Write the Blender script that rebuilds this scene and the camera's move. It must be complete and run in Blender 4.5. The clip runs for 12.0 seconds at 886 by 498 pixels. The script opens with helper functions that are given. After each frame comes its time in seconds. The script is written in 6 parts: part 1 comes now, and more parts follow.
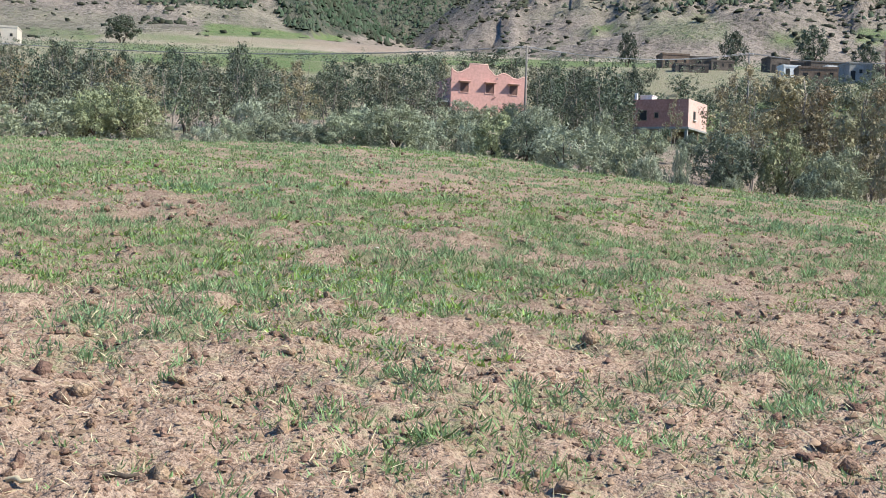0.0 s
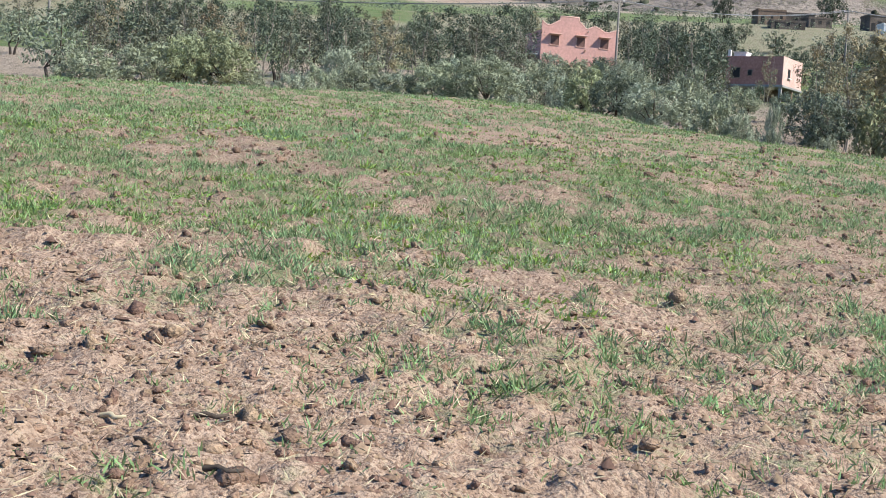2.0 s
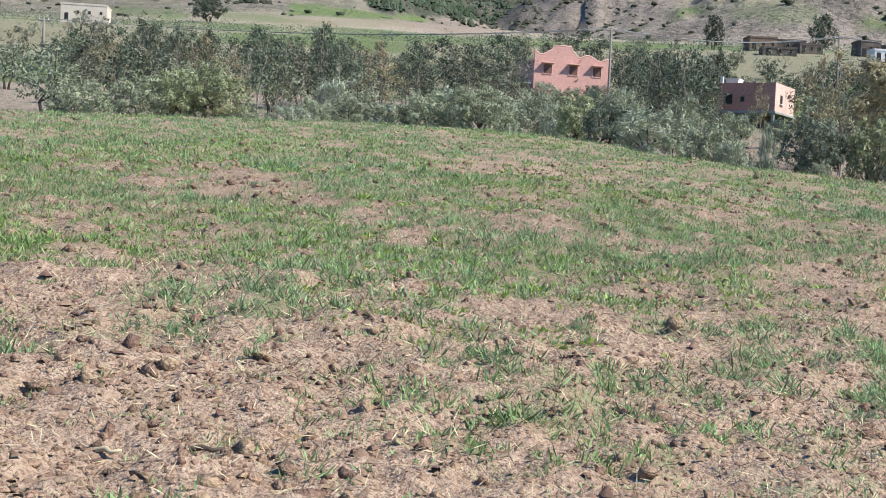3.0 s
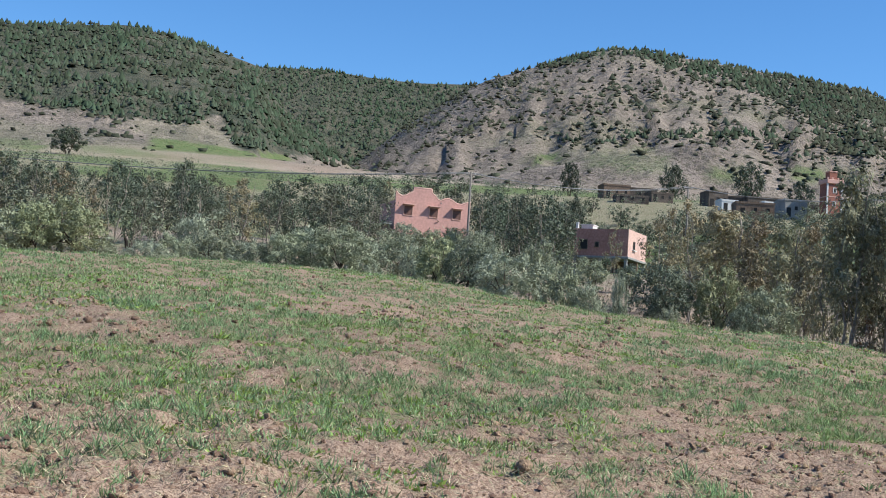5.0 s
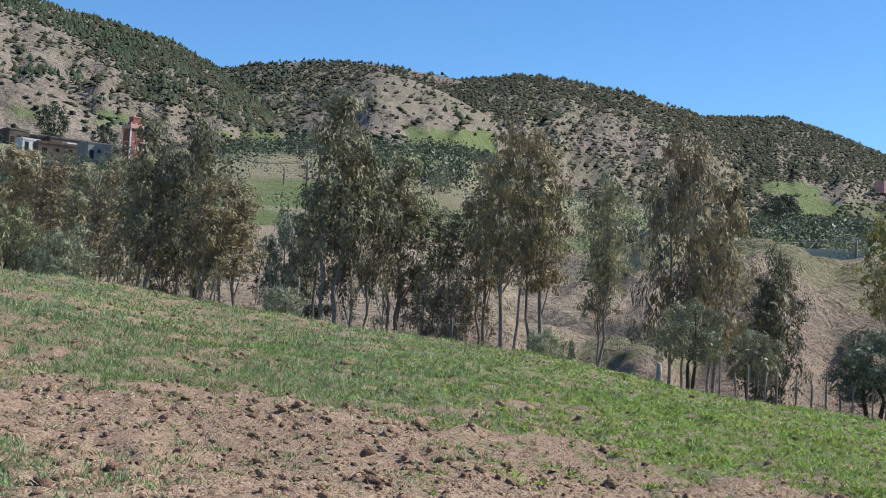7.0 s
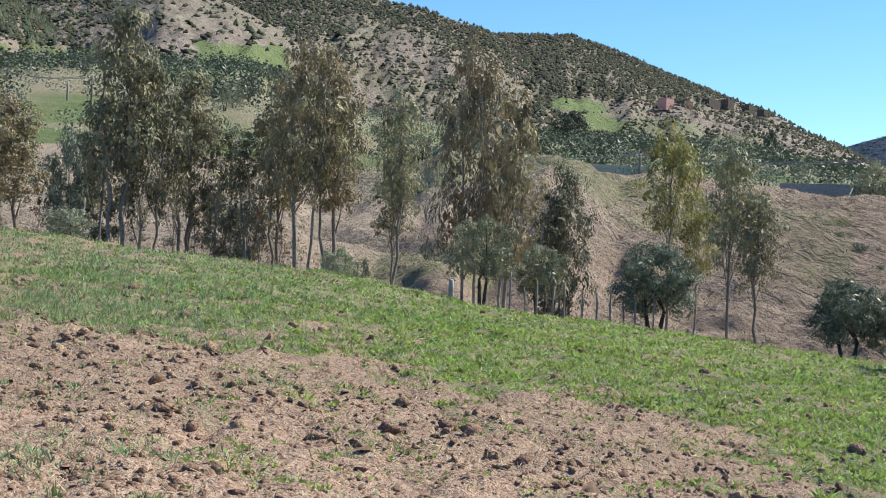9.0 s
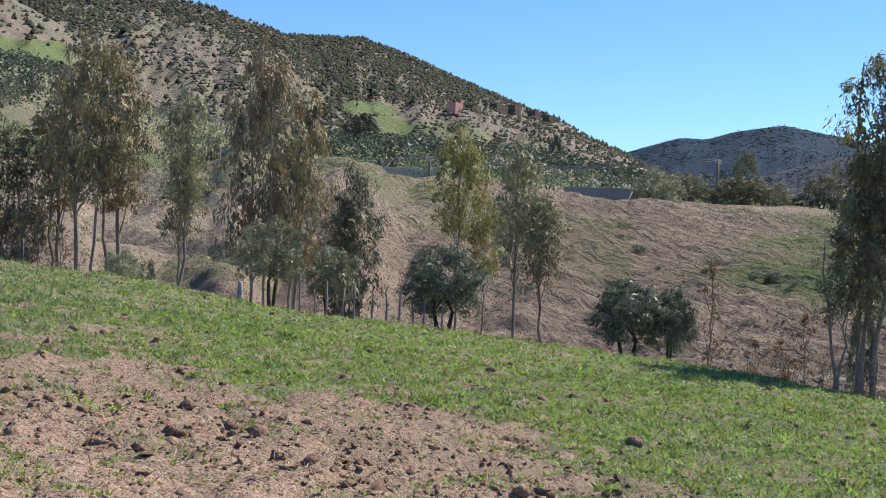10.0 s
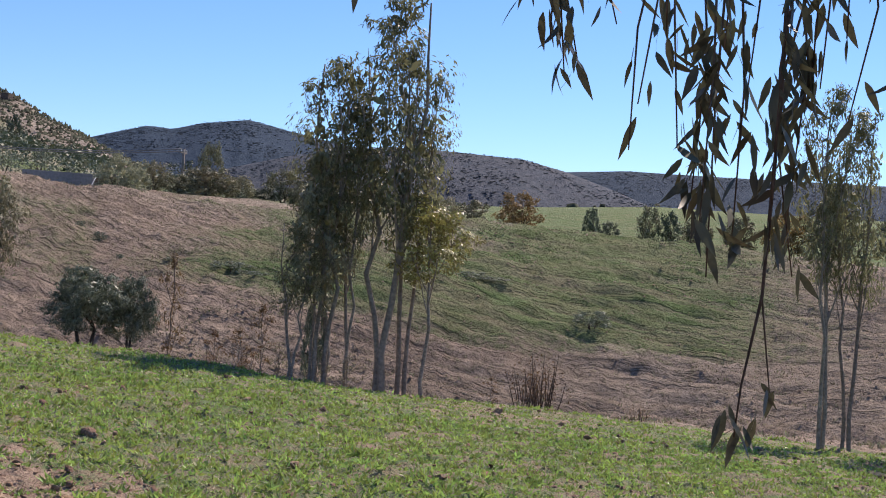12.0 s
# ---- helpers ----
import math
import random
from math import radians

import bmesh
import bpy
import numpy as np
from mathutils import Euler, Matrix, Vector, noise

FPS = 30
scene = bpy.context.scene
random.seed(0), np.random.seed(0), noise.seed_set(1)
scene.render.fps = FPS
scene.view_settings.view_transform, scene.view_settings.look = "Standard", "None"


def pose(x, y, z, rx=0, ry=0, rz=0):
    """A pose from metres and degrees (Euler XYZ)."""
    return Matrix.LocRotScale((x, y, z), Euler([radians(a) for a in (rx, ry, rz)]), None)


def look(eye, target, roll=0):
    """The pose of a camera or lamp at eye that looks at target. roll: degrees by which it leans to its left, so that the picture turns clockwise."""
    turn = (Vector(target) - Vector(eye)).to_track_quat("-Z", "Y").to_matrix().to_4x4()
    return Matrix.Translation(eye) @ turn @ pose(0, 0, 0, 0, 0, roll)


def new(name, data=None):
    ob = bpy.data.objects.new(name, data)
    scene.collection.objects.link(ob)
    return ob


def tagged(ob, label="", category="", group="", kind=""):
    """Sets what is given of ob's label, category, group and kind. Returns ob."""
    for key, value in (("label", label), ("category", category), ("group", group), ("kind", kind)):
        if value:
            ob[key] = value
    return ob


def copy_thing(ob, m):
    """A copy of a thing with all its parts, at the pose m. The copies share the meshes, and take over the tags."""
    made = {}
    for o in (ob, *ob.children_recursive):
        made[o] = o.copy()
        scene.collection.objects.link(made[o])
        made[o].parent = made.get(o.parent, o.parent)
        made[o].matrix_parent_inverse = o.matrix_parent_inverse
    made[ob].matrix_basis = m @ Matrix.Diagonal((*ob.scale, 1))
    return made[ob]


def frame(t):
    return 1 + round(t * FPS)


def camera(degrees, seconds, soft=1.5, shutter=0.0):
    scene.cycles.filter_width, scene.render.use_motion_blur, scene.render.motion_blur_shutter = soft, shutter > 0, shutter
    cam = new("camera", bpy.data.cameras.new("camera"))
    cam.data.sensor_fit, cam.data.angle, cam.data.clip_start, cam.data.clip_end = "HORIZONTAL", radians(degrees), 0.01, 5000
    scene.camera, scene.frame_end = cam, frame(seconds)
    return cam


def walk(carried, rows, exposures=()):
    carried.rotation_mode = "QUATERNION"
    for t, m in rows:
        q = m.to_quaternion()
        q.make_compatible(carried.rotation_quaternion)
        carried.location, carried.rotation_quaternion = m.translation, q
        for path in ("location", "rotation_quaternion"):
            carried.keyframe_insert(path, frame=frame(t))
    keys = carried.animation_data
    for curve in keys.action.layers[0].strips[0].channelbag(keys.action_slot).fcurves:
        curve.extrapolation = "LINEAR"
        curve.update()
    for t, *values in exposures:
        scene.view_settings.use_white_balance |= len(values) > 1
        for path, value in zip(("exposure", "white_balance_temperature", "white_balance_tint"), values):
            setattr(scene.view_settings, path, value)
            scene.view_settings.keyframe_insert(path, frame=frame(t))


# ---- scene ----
import functools

# ---- camera ----
EYE = 1.6
cam = camera(37.8, 12.0, soft=1.0)
ROWS = [
    (0.0, 0.000, 0.000, 0.000, 89.01, -2.00, 0.03),
    (0.5, -0.024, -0.026, 0.002, 86.91, -4.02, 2.43),
    (1.0, -0.006, -0.001, 0.003, 87.10, -4.38, 2.98),
    (1.5, -0.028, 0.018, -0.006, 86.98, -3.63, 3.50),
    (2.0, -0.025, -0.002, -0.003, 86.72, -3.53, 3.82),
    (2.5, -0.023, 0.018, -0.005, 87.11, -3.32, 3.75),
    (3.0, -0.025, 0.009, -0.004, 88.04, -2.86, 3.59),
    (3.2, -0.016, -0.014, 0.003, 89.16, -2.73, 3.54),
    (4.8, 0.023, -0.294, 0.034, 94.96, -2.81, -1.15),
    (5.0, -0.011, -0.301, 0.032, 94.55, -3.70, -2.65),
    (5.5, 0.047, -0.294, 0.069, 93.98, -3.80, -10.52),
    (6.0, 0.045, -0.454, 0.041, 94.34, -3.88, -20.50),
    (6.5, 0.083, -0.391, 0.050, 94.37, -3.57, -27.45),
    (7.0, 0.171, -0.208, 0.021, 93.94, -3.36, -32.98),
    (7.2, 0.191, -0.208, 0.027, 93.78, -2.80, -34.97),
    (8.8, 0.237, -0.165, 0.066, 91.25, -1.95, -40.27),
    (9.0, 0.225, -0.198, 0.068, 90.71, -2.36, -42.01),
    (9.5, 0.247, -0.206, 0.063, 90.33, -2.34, -47.26),
    (10.0, 0.253, -0.210, 0.048, 91.17, -2.17, -51.25),
    (10.5, 0.344, -0.200, 0.039, 91.06, -1.49, -55.62),
    (11.0, 0.315, -0.183, 0.045, 90.01, -2.40, -63.18),
    (11.5, 0.297, -0.229, 0.035, 90.42, -3.90, -70.85),
    (12.0, 0.259, -0.233, 0.041, 91.82, -3.17, -74.73),
]
walk(cam, [(t, pose(x, y, EYE + z, rx, ry, rz)) for t, x, y, z, rx, ry, rz in ROWS],
     [(0.0, 0.58, 6180, 8), (3.2, 0.54, 6150, 8), (5.0, 0.25, 6100, 8), (6.5, 0.2, 6250, 8), (9.0, 0.48, 6400, 8), (9.5, 0.48, 6400, 9), (10.0, 0.3, 6450, 12), (10.5, 0.33, 6500, 13), (11.0, 0.4, 6550, 15), (11.5, 0.34, 6600, 17), (12.0, 0.19, 6700, 22)])

# ---- light ----
SUN_AZ, SUN_EL = 106.0, 45.0
world = bpy.data.worlds.new("sky")
scene.world = world
world.use_nodes = True
wn = world.node_tree.nodes
sky = wn.new("ShaderNodeTexSky")
sky.sky_type = "NISHITA"
sky.sun_disc = False
sky.sun_elevation, sky.sun_rotation = radians(SUN_EL), radians(SUN_AZ)
sky.altitude = 1200.0
sky.air_density, sky.dust_density, sky.ozone_density = 1.0, 0.05, 5.0
tone = wn.new("ShaderNodeHueSaturation")
tone.inputs["Saturation"].default_value, tone.inputs["Value"].default_value = 1.15, 1.15
world.node_tree.links.new(sky.outputs[0], tone.inputs["Color"])
world.node_tree.links.new(tone.outputs[0], wn["Background"].inputs[0])
wn["Background"].inputs[1].default_value = 0.12
sun_way = Vector((math.sin(radians(SUN_AZ)) * math.cos(radians(SUN_EL)), math.cos(radians(SUN_AZ)) * math.cos(radians(SUN_EL)), math.sin(radians(SUN_EL))))
sun = new("sun", bpy.data.lights.new("sun", "SUN"))
sun.data.energy, sun.data.angle, sun.data.color = 5.9, radians(0.5), (1.0, 0.93, 0.80)
sun.matrix_world = look(sun_way * 60, (0, 0, 0))

# ---- helpers of this scene ----


def fade(t):
    return t * t * (3 - 2 * t)


def step(a, b, v):
    return fade(np.clip((v - a) / (b - a), 0, 1))


def lattice(ix, iy, seed):
    h = (ix.astype(np.int64) * 374761393 + iy.astype(np.int64) * 668265263 + seed * 974634777) & 0xFFFFFFFF
    h = ((h ^ (h >> 13)) * 1274126177) & 0xFFFFFFFF
    return ((h ^ (h >> 16)) & 0xFFFF) / 65535.0


def grain(x, y, seed=0):
    """Smooth value noise from 0 to 1, one cell a metre."""
    x, y = np.asarray(x, float), np.asarray(y, float)
    ix, iy = np.floor(x), np.floor(y)
    u, v = fade(x - ix), fade(y - iy)
    a, b = lattice(ix, iy, seed), lattice(ix + 1, iy, seed)
    c, d = lattice(ix, iy + 1, seed), lattice(ix + 1, iy + 1, seed)
    return (a * (1 - u) + b * u) * (1 - v) + (c * (1 - u) + d * u) * v


def fbm(x, y, seed=0, octaves=4):
    total, amp, norm = 0.0, 1.0, 0.0
    for k in range(octaves):
        total = total + amp * grain(np.asarray(x) * 2 ** k, np.asarray(y) * 2 ** k, seed + k)
        norm, amp = norm + amp, amp * 0.5
    return total / norm


def along(table, az):
    """Reads a (bearing, value) table, smoothly enough."""
    a, v = zip(*table)
    return np.interp(az, a, v)


def mesh_from(name, verts, faces, mat=None, smooth=False):
    me = bpy.data.meshes.new(name)
    me.from_pydata(verts, [], faces)
    if mat:
        me.materials.append(mat)
    if smooth:
        me.polygons.foreach_set("use_smooth", np.ones(len(me.polygons), bool))
    me.update()
    return me


def quads_mesh(name, verts, sides, mat=None):
    """A mesh of loose faces with the same number of sides, from an array of corners."""
    verts = np.ascontiguousarray(verts, np.float32).reshape(-1, 3)
    n = len(verts) // sides
    me = bpy.data.meshes.new(name)
    me.vertices.add(len(verts))
    me.vertices.foreach_set("co", verts.ravel())
    me.loops.add(len(verts))
    me.loops.foreach_set("vertex_index", np.arange(len(verts), dtype=np.int32))
    me.polygons.add(n)
    me.polygons.foreach_set("loop_start", np.arange(0, len(verts), sides, dtype=np.int32))
    me.polygons.foreach_set("loop_total", np.full(n, sides, np.int32))
    if mat:
        me.materials.append(mat)
    me.update()
    me.validate()
    return me


def part(name, bm, mat, parent, label=""):
    """Links a bmesh, or a finished mesh, as one part of a thing."""
    if isinstance(bm, bpy.types.Mesh):
        me = bm
    else:
        me = bpy.data.meshes.new(name)
        bm.to_mesh(me)
        bm.free()
    if mat and not me.materials:
        me.materials.append(mat)
    ob = new(name, me)
    ob.parent = parent
    return tagged(ob, label=label)


def box_into(bm, x0, y0, z0, x1, y1, z1, bevel=0.0):
    made = bmesh.ops.create_cube(bm, size=1.0, matrix=Matrix.Translation(((x0 + x1) / 2, (y0 + y1) / 2, (z0 + z1) / 2)) @ Matrix.Diagonal((x1 - x0, y1 - y0, z1 - z0, 1)))
    if bevel:
        edges = {e for v in made["verts"] for e in v.link_edges}
        bmesh.ops.bevel(bm, geom=list(edges), offset=bevel, segments=1, affect="EDGES")
    return bm


def box(x0, y0, z0, x1, y1, z1, bevel=0.0):
    return box_into(bmesh.new(), x0, y0, z0, x1, y1, z1, bevel)


def tube_arrays(points, radii, sides=6):
    """Rings along a line: vertices and faces of a tapered tube."""
    pts = [Vector(p) for p in points]
    verts, faces = [], []
    for i, p in enumerate(pts):
        way = (pts[min(i + 1, len(pts) - 1)] - pts[max(i - 1, 0)]).normalized()
        side = way.cross(Vector((0.31, 0.87, 0.23))).normalized()
        up = way.cross(side)
        for k in range(sides):
            a = 2 * math.pi * k / sides
            verts.append(p + (side * math.cos(a) + up * math.sin(a)) * radii[i])
    for i in range(len(pts) - 1):
        for k in range(sides):
            a, b = i * sides + k, i * sides + (k + 1) % sides
            faces.append((a, b, b + sides, a + sides))
    top = len(verts)
    verts.append(pts[-1])
    faces += [((len(pts) - 1) * sides + k, (len(pts) - 1) * sides + (k + 1) % sides, top) for k in range(sides)]
    return verts, faces


class Tubes:
    def __init__(self):
        self.verts, self.faces = [], []

    def add(self, points, radii, sides=6):
        v, f = tube_arrays(points, radii, sides)
        n = len(self.verts)
        self.verts += v
        self.faces += [tuple(i + n for i in face) for face in f]

    def mesh(self, name, mat):
        return mesh_from(name, [tuple(v) for v in self.verts], self.faces, mat, smooth=True)


def leaf_corners(centres, ways, length, width, rng, curl=0.15):
    """Pointed four-cornered leaves: centre of the stalk end, direction, sizes."""
    n = len(centres)
    ways = ways / np.linalg.norm(ways, axis=1)[:, None]
    side = np.cross(ways, rng.normal(size=(n, 3)))
    side /= np.linalg.norm(side, axis=1)[:, None] + 1e-9
    lift = np.cross(side, ways)
    length = np.broadcast_to(length, n)[:, None] * rng.uniform(0.7, 1.25, (n, 1))
    width = np.broadcast_to(width, n)[:, None] * rng.uniform(0.75, 1.2, (n, 1))
    a = centres
    b = centres + ways * length * 0.42 + side * width / 2 + lift * length * curl * 0.3
    c = centres + ways * length + lift * length * curl
    d = centres + ways * length * 0.42 - side * width / 2 + lift * length * curl * 0.3
    return np.stack([a, b, c, d], 1)


# ---- materials ----
DULL = 0.87  # darkens every base colour evenly, so shadows read deeper under the stronger sun


def material(name, base, rough=0.8, spread=0.25, scale=4.0, bump=0.0, metal=0.0, second=None, detail=6.0, island=0.0, randomness=0.0, translucent=0.0):
    """A two-scale mottled surface; second is the colour of its stains."""
    m = bpy.data.materials.new(name)
    m.use_nodes = True
    nt = m.node_tree
    n, l = nt.nodes, nt.links
    p = n["Principled BSDF"]
    p.inputs["Roughness"].default_value, p.inputs["Metallic"].default_value = rough, metal
    p.inputs["Specular IOR Level"].default_value = 0.06 if rough >= 0.85 else 0.25
    base = tuple(c * DULL for c in base)
    second = second and tuple(c * DULL for c in second)
    co = n.new("ShaderNodeTexCoord")
    big, small = n.new("ShaderNodeTexNoise"), n.new("ShaderNodeTexNoise")
    big.inputs["Scale"].default_value, small.inputs["Scale"].default_value = scale * 0.22, scale * 2.3
    big.inputs["Detail"].default_value = small.inputs["Detail"].default_value = detail
    for t in (big, small):
        l.new(co.outputs["Object"], t.inputs["Vector"])
    ramp = n.new("ShaderNodeMapRange")
    ramp.inputs["From Min"].default_value, ramp.inputs["From Max"].default_value = 0.35, 0.68
    l.new(big.outputs["Fac"], ramp.inputs["Value"])
    mix = n.new("ShaderNodeMix")
    mix.data_type = "RGBA"
    dark = second or tuple(c * (1 - spread * 1.3) for c in base)
    mix.inputs["A"].default_value, mix.inputs["B"].default_value = (*base, 1), (*dark, 1)
    l.new(ramp.outputs["Result"], mix.inputs["Factor"])
    hsv = n.new("ShaderNodeHueSaturation")
    l.new(mix.outputs["Result"], hsv.inputs["Color"])
    val = n.new("ShaderNodeMapRange")
    val.inputs["From Min"].default_value, val.inputs["From Max"].default_value = 0.3, 0.7
    val.inputs["To Min"].default_value, val.inputs["To Max"].default_value = 1 - spread, 1 + spread
    l.new(small.outputs["Fac"], val.inputs["Value"])
    last = val.outputs["Result"]
    for amount, source in ((island, "geo"), (randomness, "obj")):
        if amount:
            if source == "geo":
                g = n.new("ShaderNodeNewGeometry").outputs["Random Per Island"]
            else:
                g = n.new("ShaderNodeObjectInfo").outputs["Random"]
            r = n.new("ShaderNodeMapRange")
            r.inputs["To Min"].default_value, r.inputs["To Max"].default_value = 1 - amount, 1 + amount
            l.new(g, r.inputs["Value"])
            mul = n.new("ShaderNodeMath")
            mul.operation = "MULTIPLY"
            l.new(last, mul.inputs[0])
            l.new(r.outputs["Result"], mul.inputs[1])
            last = mul.outputs[0]
            hue = n.new("ShaderNodeMapRange")
            hue.inputs["To Min"].default_value, hue.inputs["To Max"].default_value = 0.5 - amount * 0.06, 0.5 + amount * 0.06
            l.new(g, hue.inputs["Value"])
            l.new(hue.outputs["Result"], hsv.inputs["Hue"])
    l.new(last, hsv.inputs["Value"])
    l.new(hsv.outputs["Color"], p.inputs["Base Color"])
    if bump:
        b = n.new("ShaderNodeBump")
        b.inputs["Strength"].default_value, b.inputs["Distance"].default_value = min(bump, 1.0), 0.03
        l.new(small.outputs["Fac"], b.inputs["Height"])
        l.new(b.outputs["Normal"], p.inputs["Normal"])
    if translucent:
        tr, ms = n.new("ShaderNodeBsdfTranslucent"), n.new("ShaderNodeMixShader")
        ms.inputs[0].default_value = translucent
        l.new(hsv.outputs["Color"], tr.inputs["Color"])
        l.new(p.outputs[0], ms.inputs[1])
        l.new(tr.outputs[0], ms.inputs[2])
        l.new(ms.outputs[0], n["Material Output"].inputs["Surface"])
    return m


OLIVE_LEAF = material("olive_leaf", (0.297, 0.330, 0.209), 0.6, 0.2, 0.8, island=0.2, randomness=0.12, translucent=0.18, second=(0.363, 0.385, 0.259))
OLIVE_FAR = material("far_olive_leaf", (0.185, 0.21, 0.14), 0.7, 0.2, 0.8, island=0.2, randomness=0.2, translucent=0.1, second=(0.21, 0.225, 0.155))
OLIVE_DARK = material("dark_olive_leaf", (0.185, 0.22, 0.155), 0.5, 0.2, 0.8, island=0.4, randomness=0.1, translucent=0.2, second=(0.19, 0.22, 0.15))
OLIVE_LIGHT = material("olive_leaf_young", (0.34, 0.36, 0.19), 0.6, 0.2, 0.8, island=0.2, randomness=0.12, translucent=0.18, second=(0.26, 0.29, 0.17))
OLIVE_SILVER = material("olive_leaf_silvery", (0.363, 0.396, 0.286), 0.55, 0.2, 0.8, island=0.2, randomness=0.12, translucent=0.18, second=(0.308, 0.341, 0.231))
OLIVE_PALE = material("olive_leaf_pale", (0.34, 0.34, 0.22), 0.55, 0.25, 1.4, island=0.35, randomness=0.1, translucent=0.18, second=(0.17, 0.20, 0.12))
GUM_AIRY = material("airy_gum_leaf", (0.20, 0.215, 0.12), 0.5, 0.2, 0.8, island=0.35, randomness=0.1, translucent=0.4, second=(0.25, 0.24, 0.12))
GUM_DARK = material("dark_gum_leaf", (0.180, 0.198, 0.120), 0.6, 0.2, 0.8, island=0.35, randomness=0.2, translucent=0.18, second=(0.228, 0.198, 0.120))
YELLOW_LEAF = material("yellowing_gum_leaf", (0.34, 0.32, 0.11), 0.45, 0.2, 0.8, island=0.35, translucent=0.35)
GUM_LEAF = material("gum_leaf", (0.250, 0.263, 0.156), 0.6, 0.2, 0.8, island=0.3, randomness=0.2, translucent=0.18, second=(0.325, 0.269, 0.163))
GUM_BROWN = material("gum_leaf_dry", (0.338, 0.275, 0.169), 0.6, 0.2, 0.8, island=0.3, randomness=0.15, translucent=0.18, second=(0.263, 0.250, 0.138))
DARK_LEAF = material("dark_leaf", (0.11, 0.135, 0.085), 0.5, 0.2, 0.8, island=0.2, randomness=0.25, translucent=0.1)
GUM_FAR = material("far_gum_leaf", (0.12, 0.14, 0.09), 0.5, 0.2, 0.8, island=0.2, randomness=0.25, translucent=0.1, second=(0.18, 0.16, 0.11))
PINE_LEAF = material("pine_needles", (0.045, 0.068, 0.04), 0.85, 0.3, 0.06, island=0.35, second=(0.075, 0.09, 0.06))
SHRUB_LEAF = material("hill_shrub", (0.05, 0.058, 0.04), 0.85, 0.3, 0.06, island=0.4, second=(0.068, 0.07, 0.046))
BARK = material("pale_bark", (0.33, 0.285, 0.235), 0.85, 0.3, 6.0, bump=0.5, randomness=0.15)
DARK_BARK = material("dark_bark", (0.12, 0.095, 0.075), 0.9, 0.3, 8.0, bump=0.6, randomness=0.15)
CROP = material("wheat_blades", (0.24, 0.345, 0.17), 0.5, 0.3, 1.2, island=0.45, translucent=0.3, second=(0.24, 0.33, 0.12))
CROP_BRIGHT = material("bright_wheat_blades", (0.31, 0.40, 0.095), 0.5, 0.3, 1.2, island=0.45, translucent=0.45, second=(0.25, 0.36, 0.09))
CLOD = material("soil_clod", (0.34, 0.225, 0.16), 0.95, 0.35, 18.0, bump=1.0, island=0.25)
CRUMB = material("soil_crumb", (0.29, 0.193, 0.138), 0.95, 0.3, 18.0, island=0.3)
STRAW = material("straw", (0.54, 0.45, 0.30), 0.8, 0.2, 6.0, island=0.4)
PINK = material("pink_render", (0.64, 0.36, 0.31), 0.9, 0.12, 1.2, bump=0.2, second=(0.57, 0.33, 0.285))
ROSE = material("rose_trim", (0.70, 0.43, 0.36), 0.9, 0.1, 2.0, bump=0.2)
BRICK_RED = material("red_render", (0.38, 0.17, 0.13), 0.9, 0.2, 1.5, bump=0.3)
CREAM = material("cream_render", (0.66, 0.58, 0.48), 0.9, 0.12, 1.5, bump=0.2)
WHITE = material("white_paint", (0.78, 0.76, 0.73), 0.8, 0.1, 2.0, bump=0.15)
CONCRETE = material("grey_concrete", (0.36, 0.35, 0.335), 0.9, 0.2, 2.0, bump=0.3)
MUD = material("mud_wall", (0.26, 0.185, 0.14), 0.95, 0.3, 1.2, bump=0.6)
STONE = material("stone_wall", (0.19, 0.155, 0.13), 0.95, 0.35, 2.0, bump=0.6)
DARK = material("dark_opening", (0.03, 0.028, 0.026), 0.6, 0.2, 3.0)
POLE = material("weathered_pole", (0.30, 0.27, 0.24), 0.85, 0.2, 5.0, bump=0.3)
WIRE = material("wire", (0.25, 0.25, 0.26), 0.5, 0.1, 5.0, metal=0.3)
BLUE = material("blue_sheet", (0.05, 0.25, 0.34), 0.6, 0.15, 3.0)


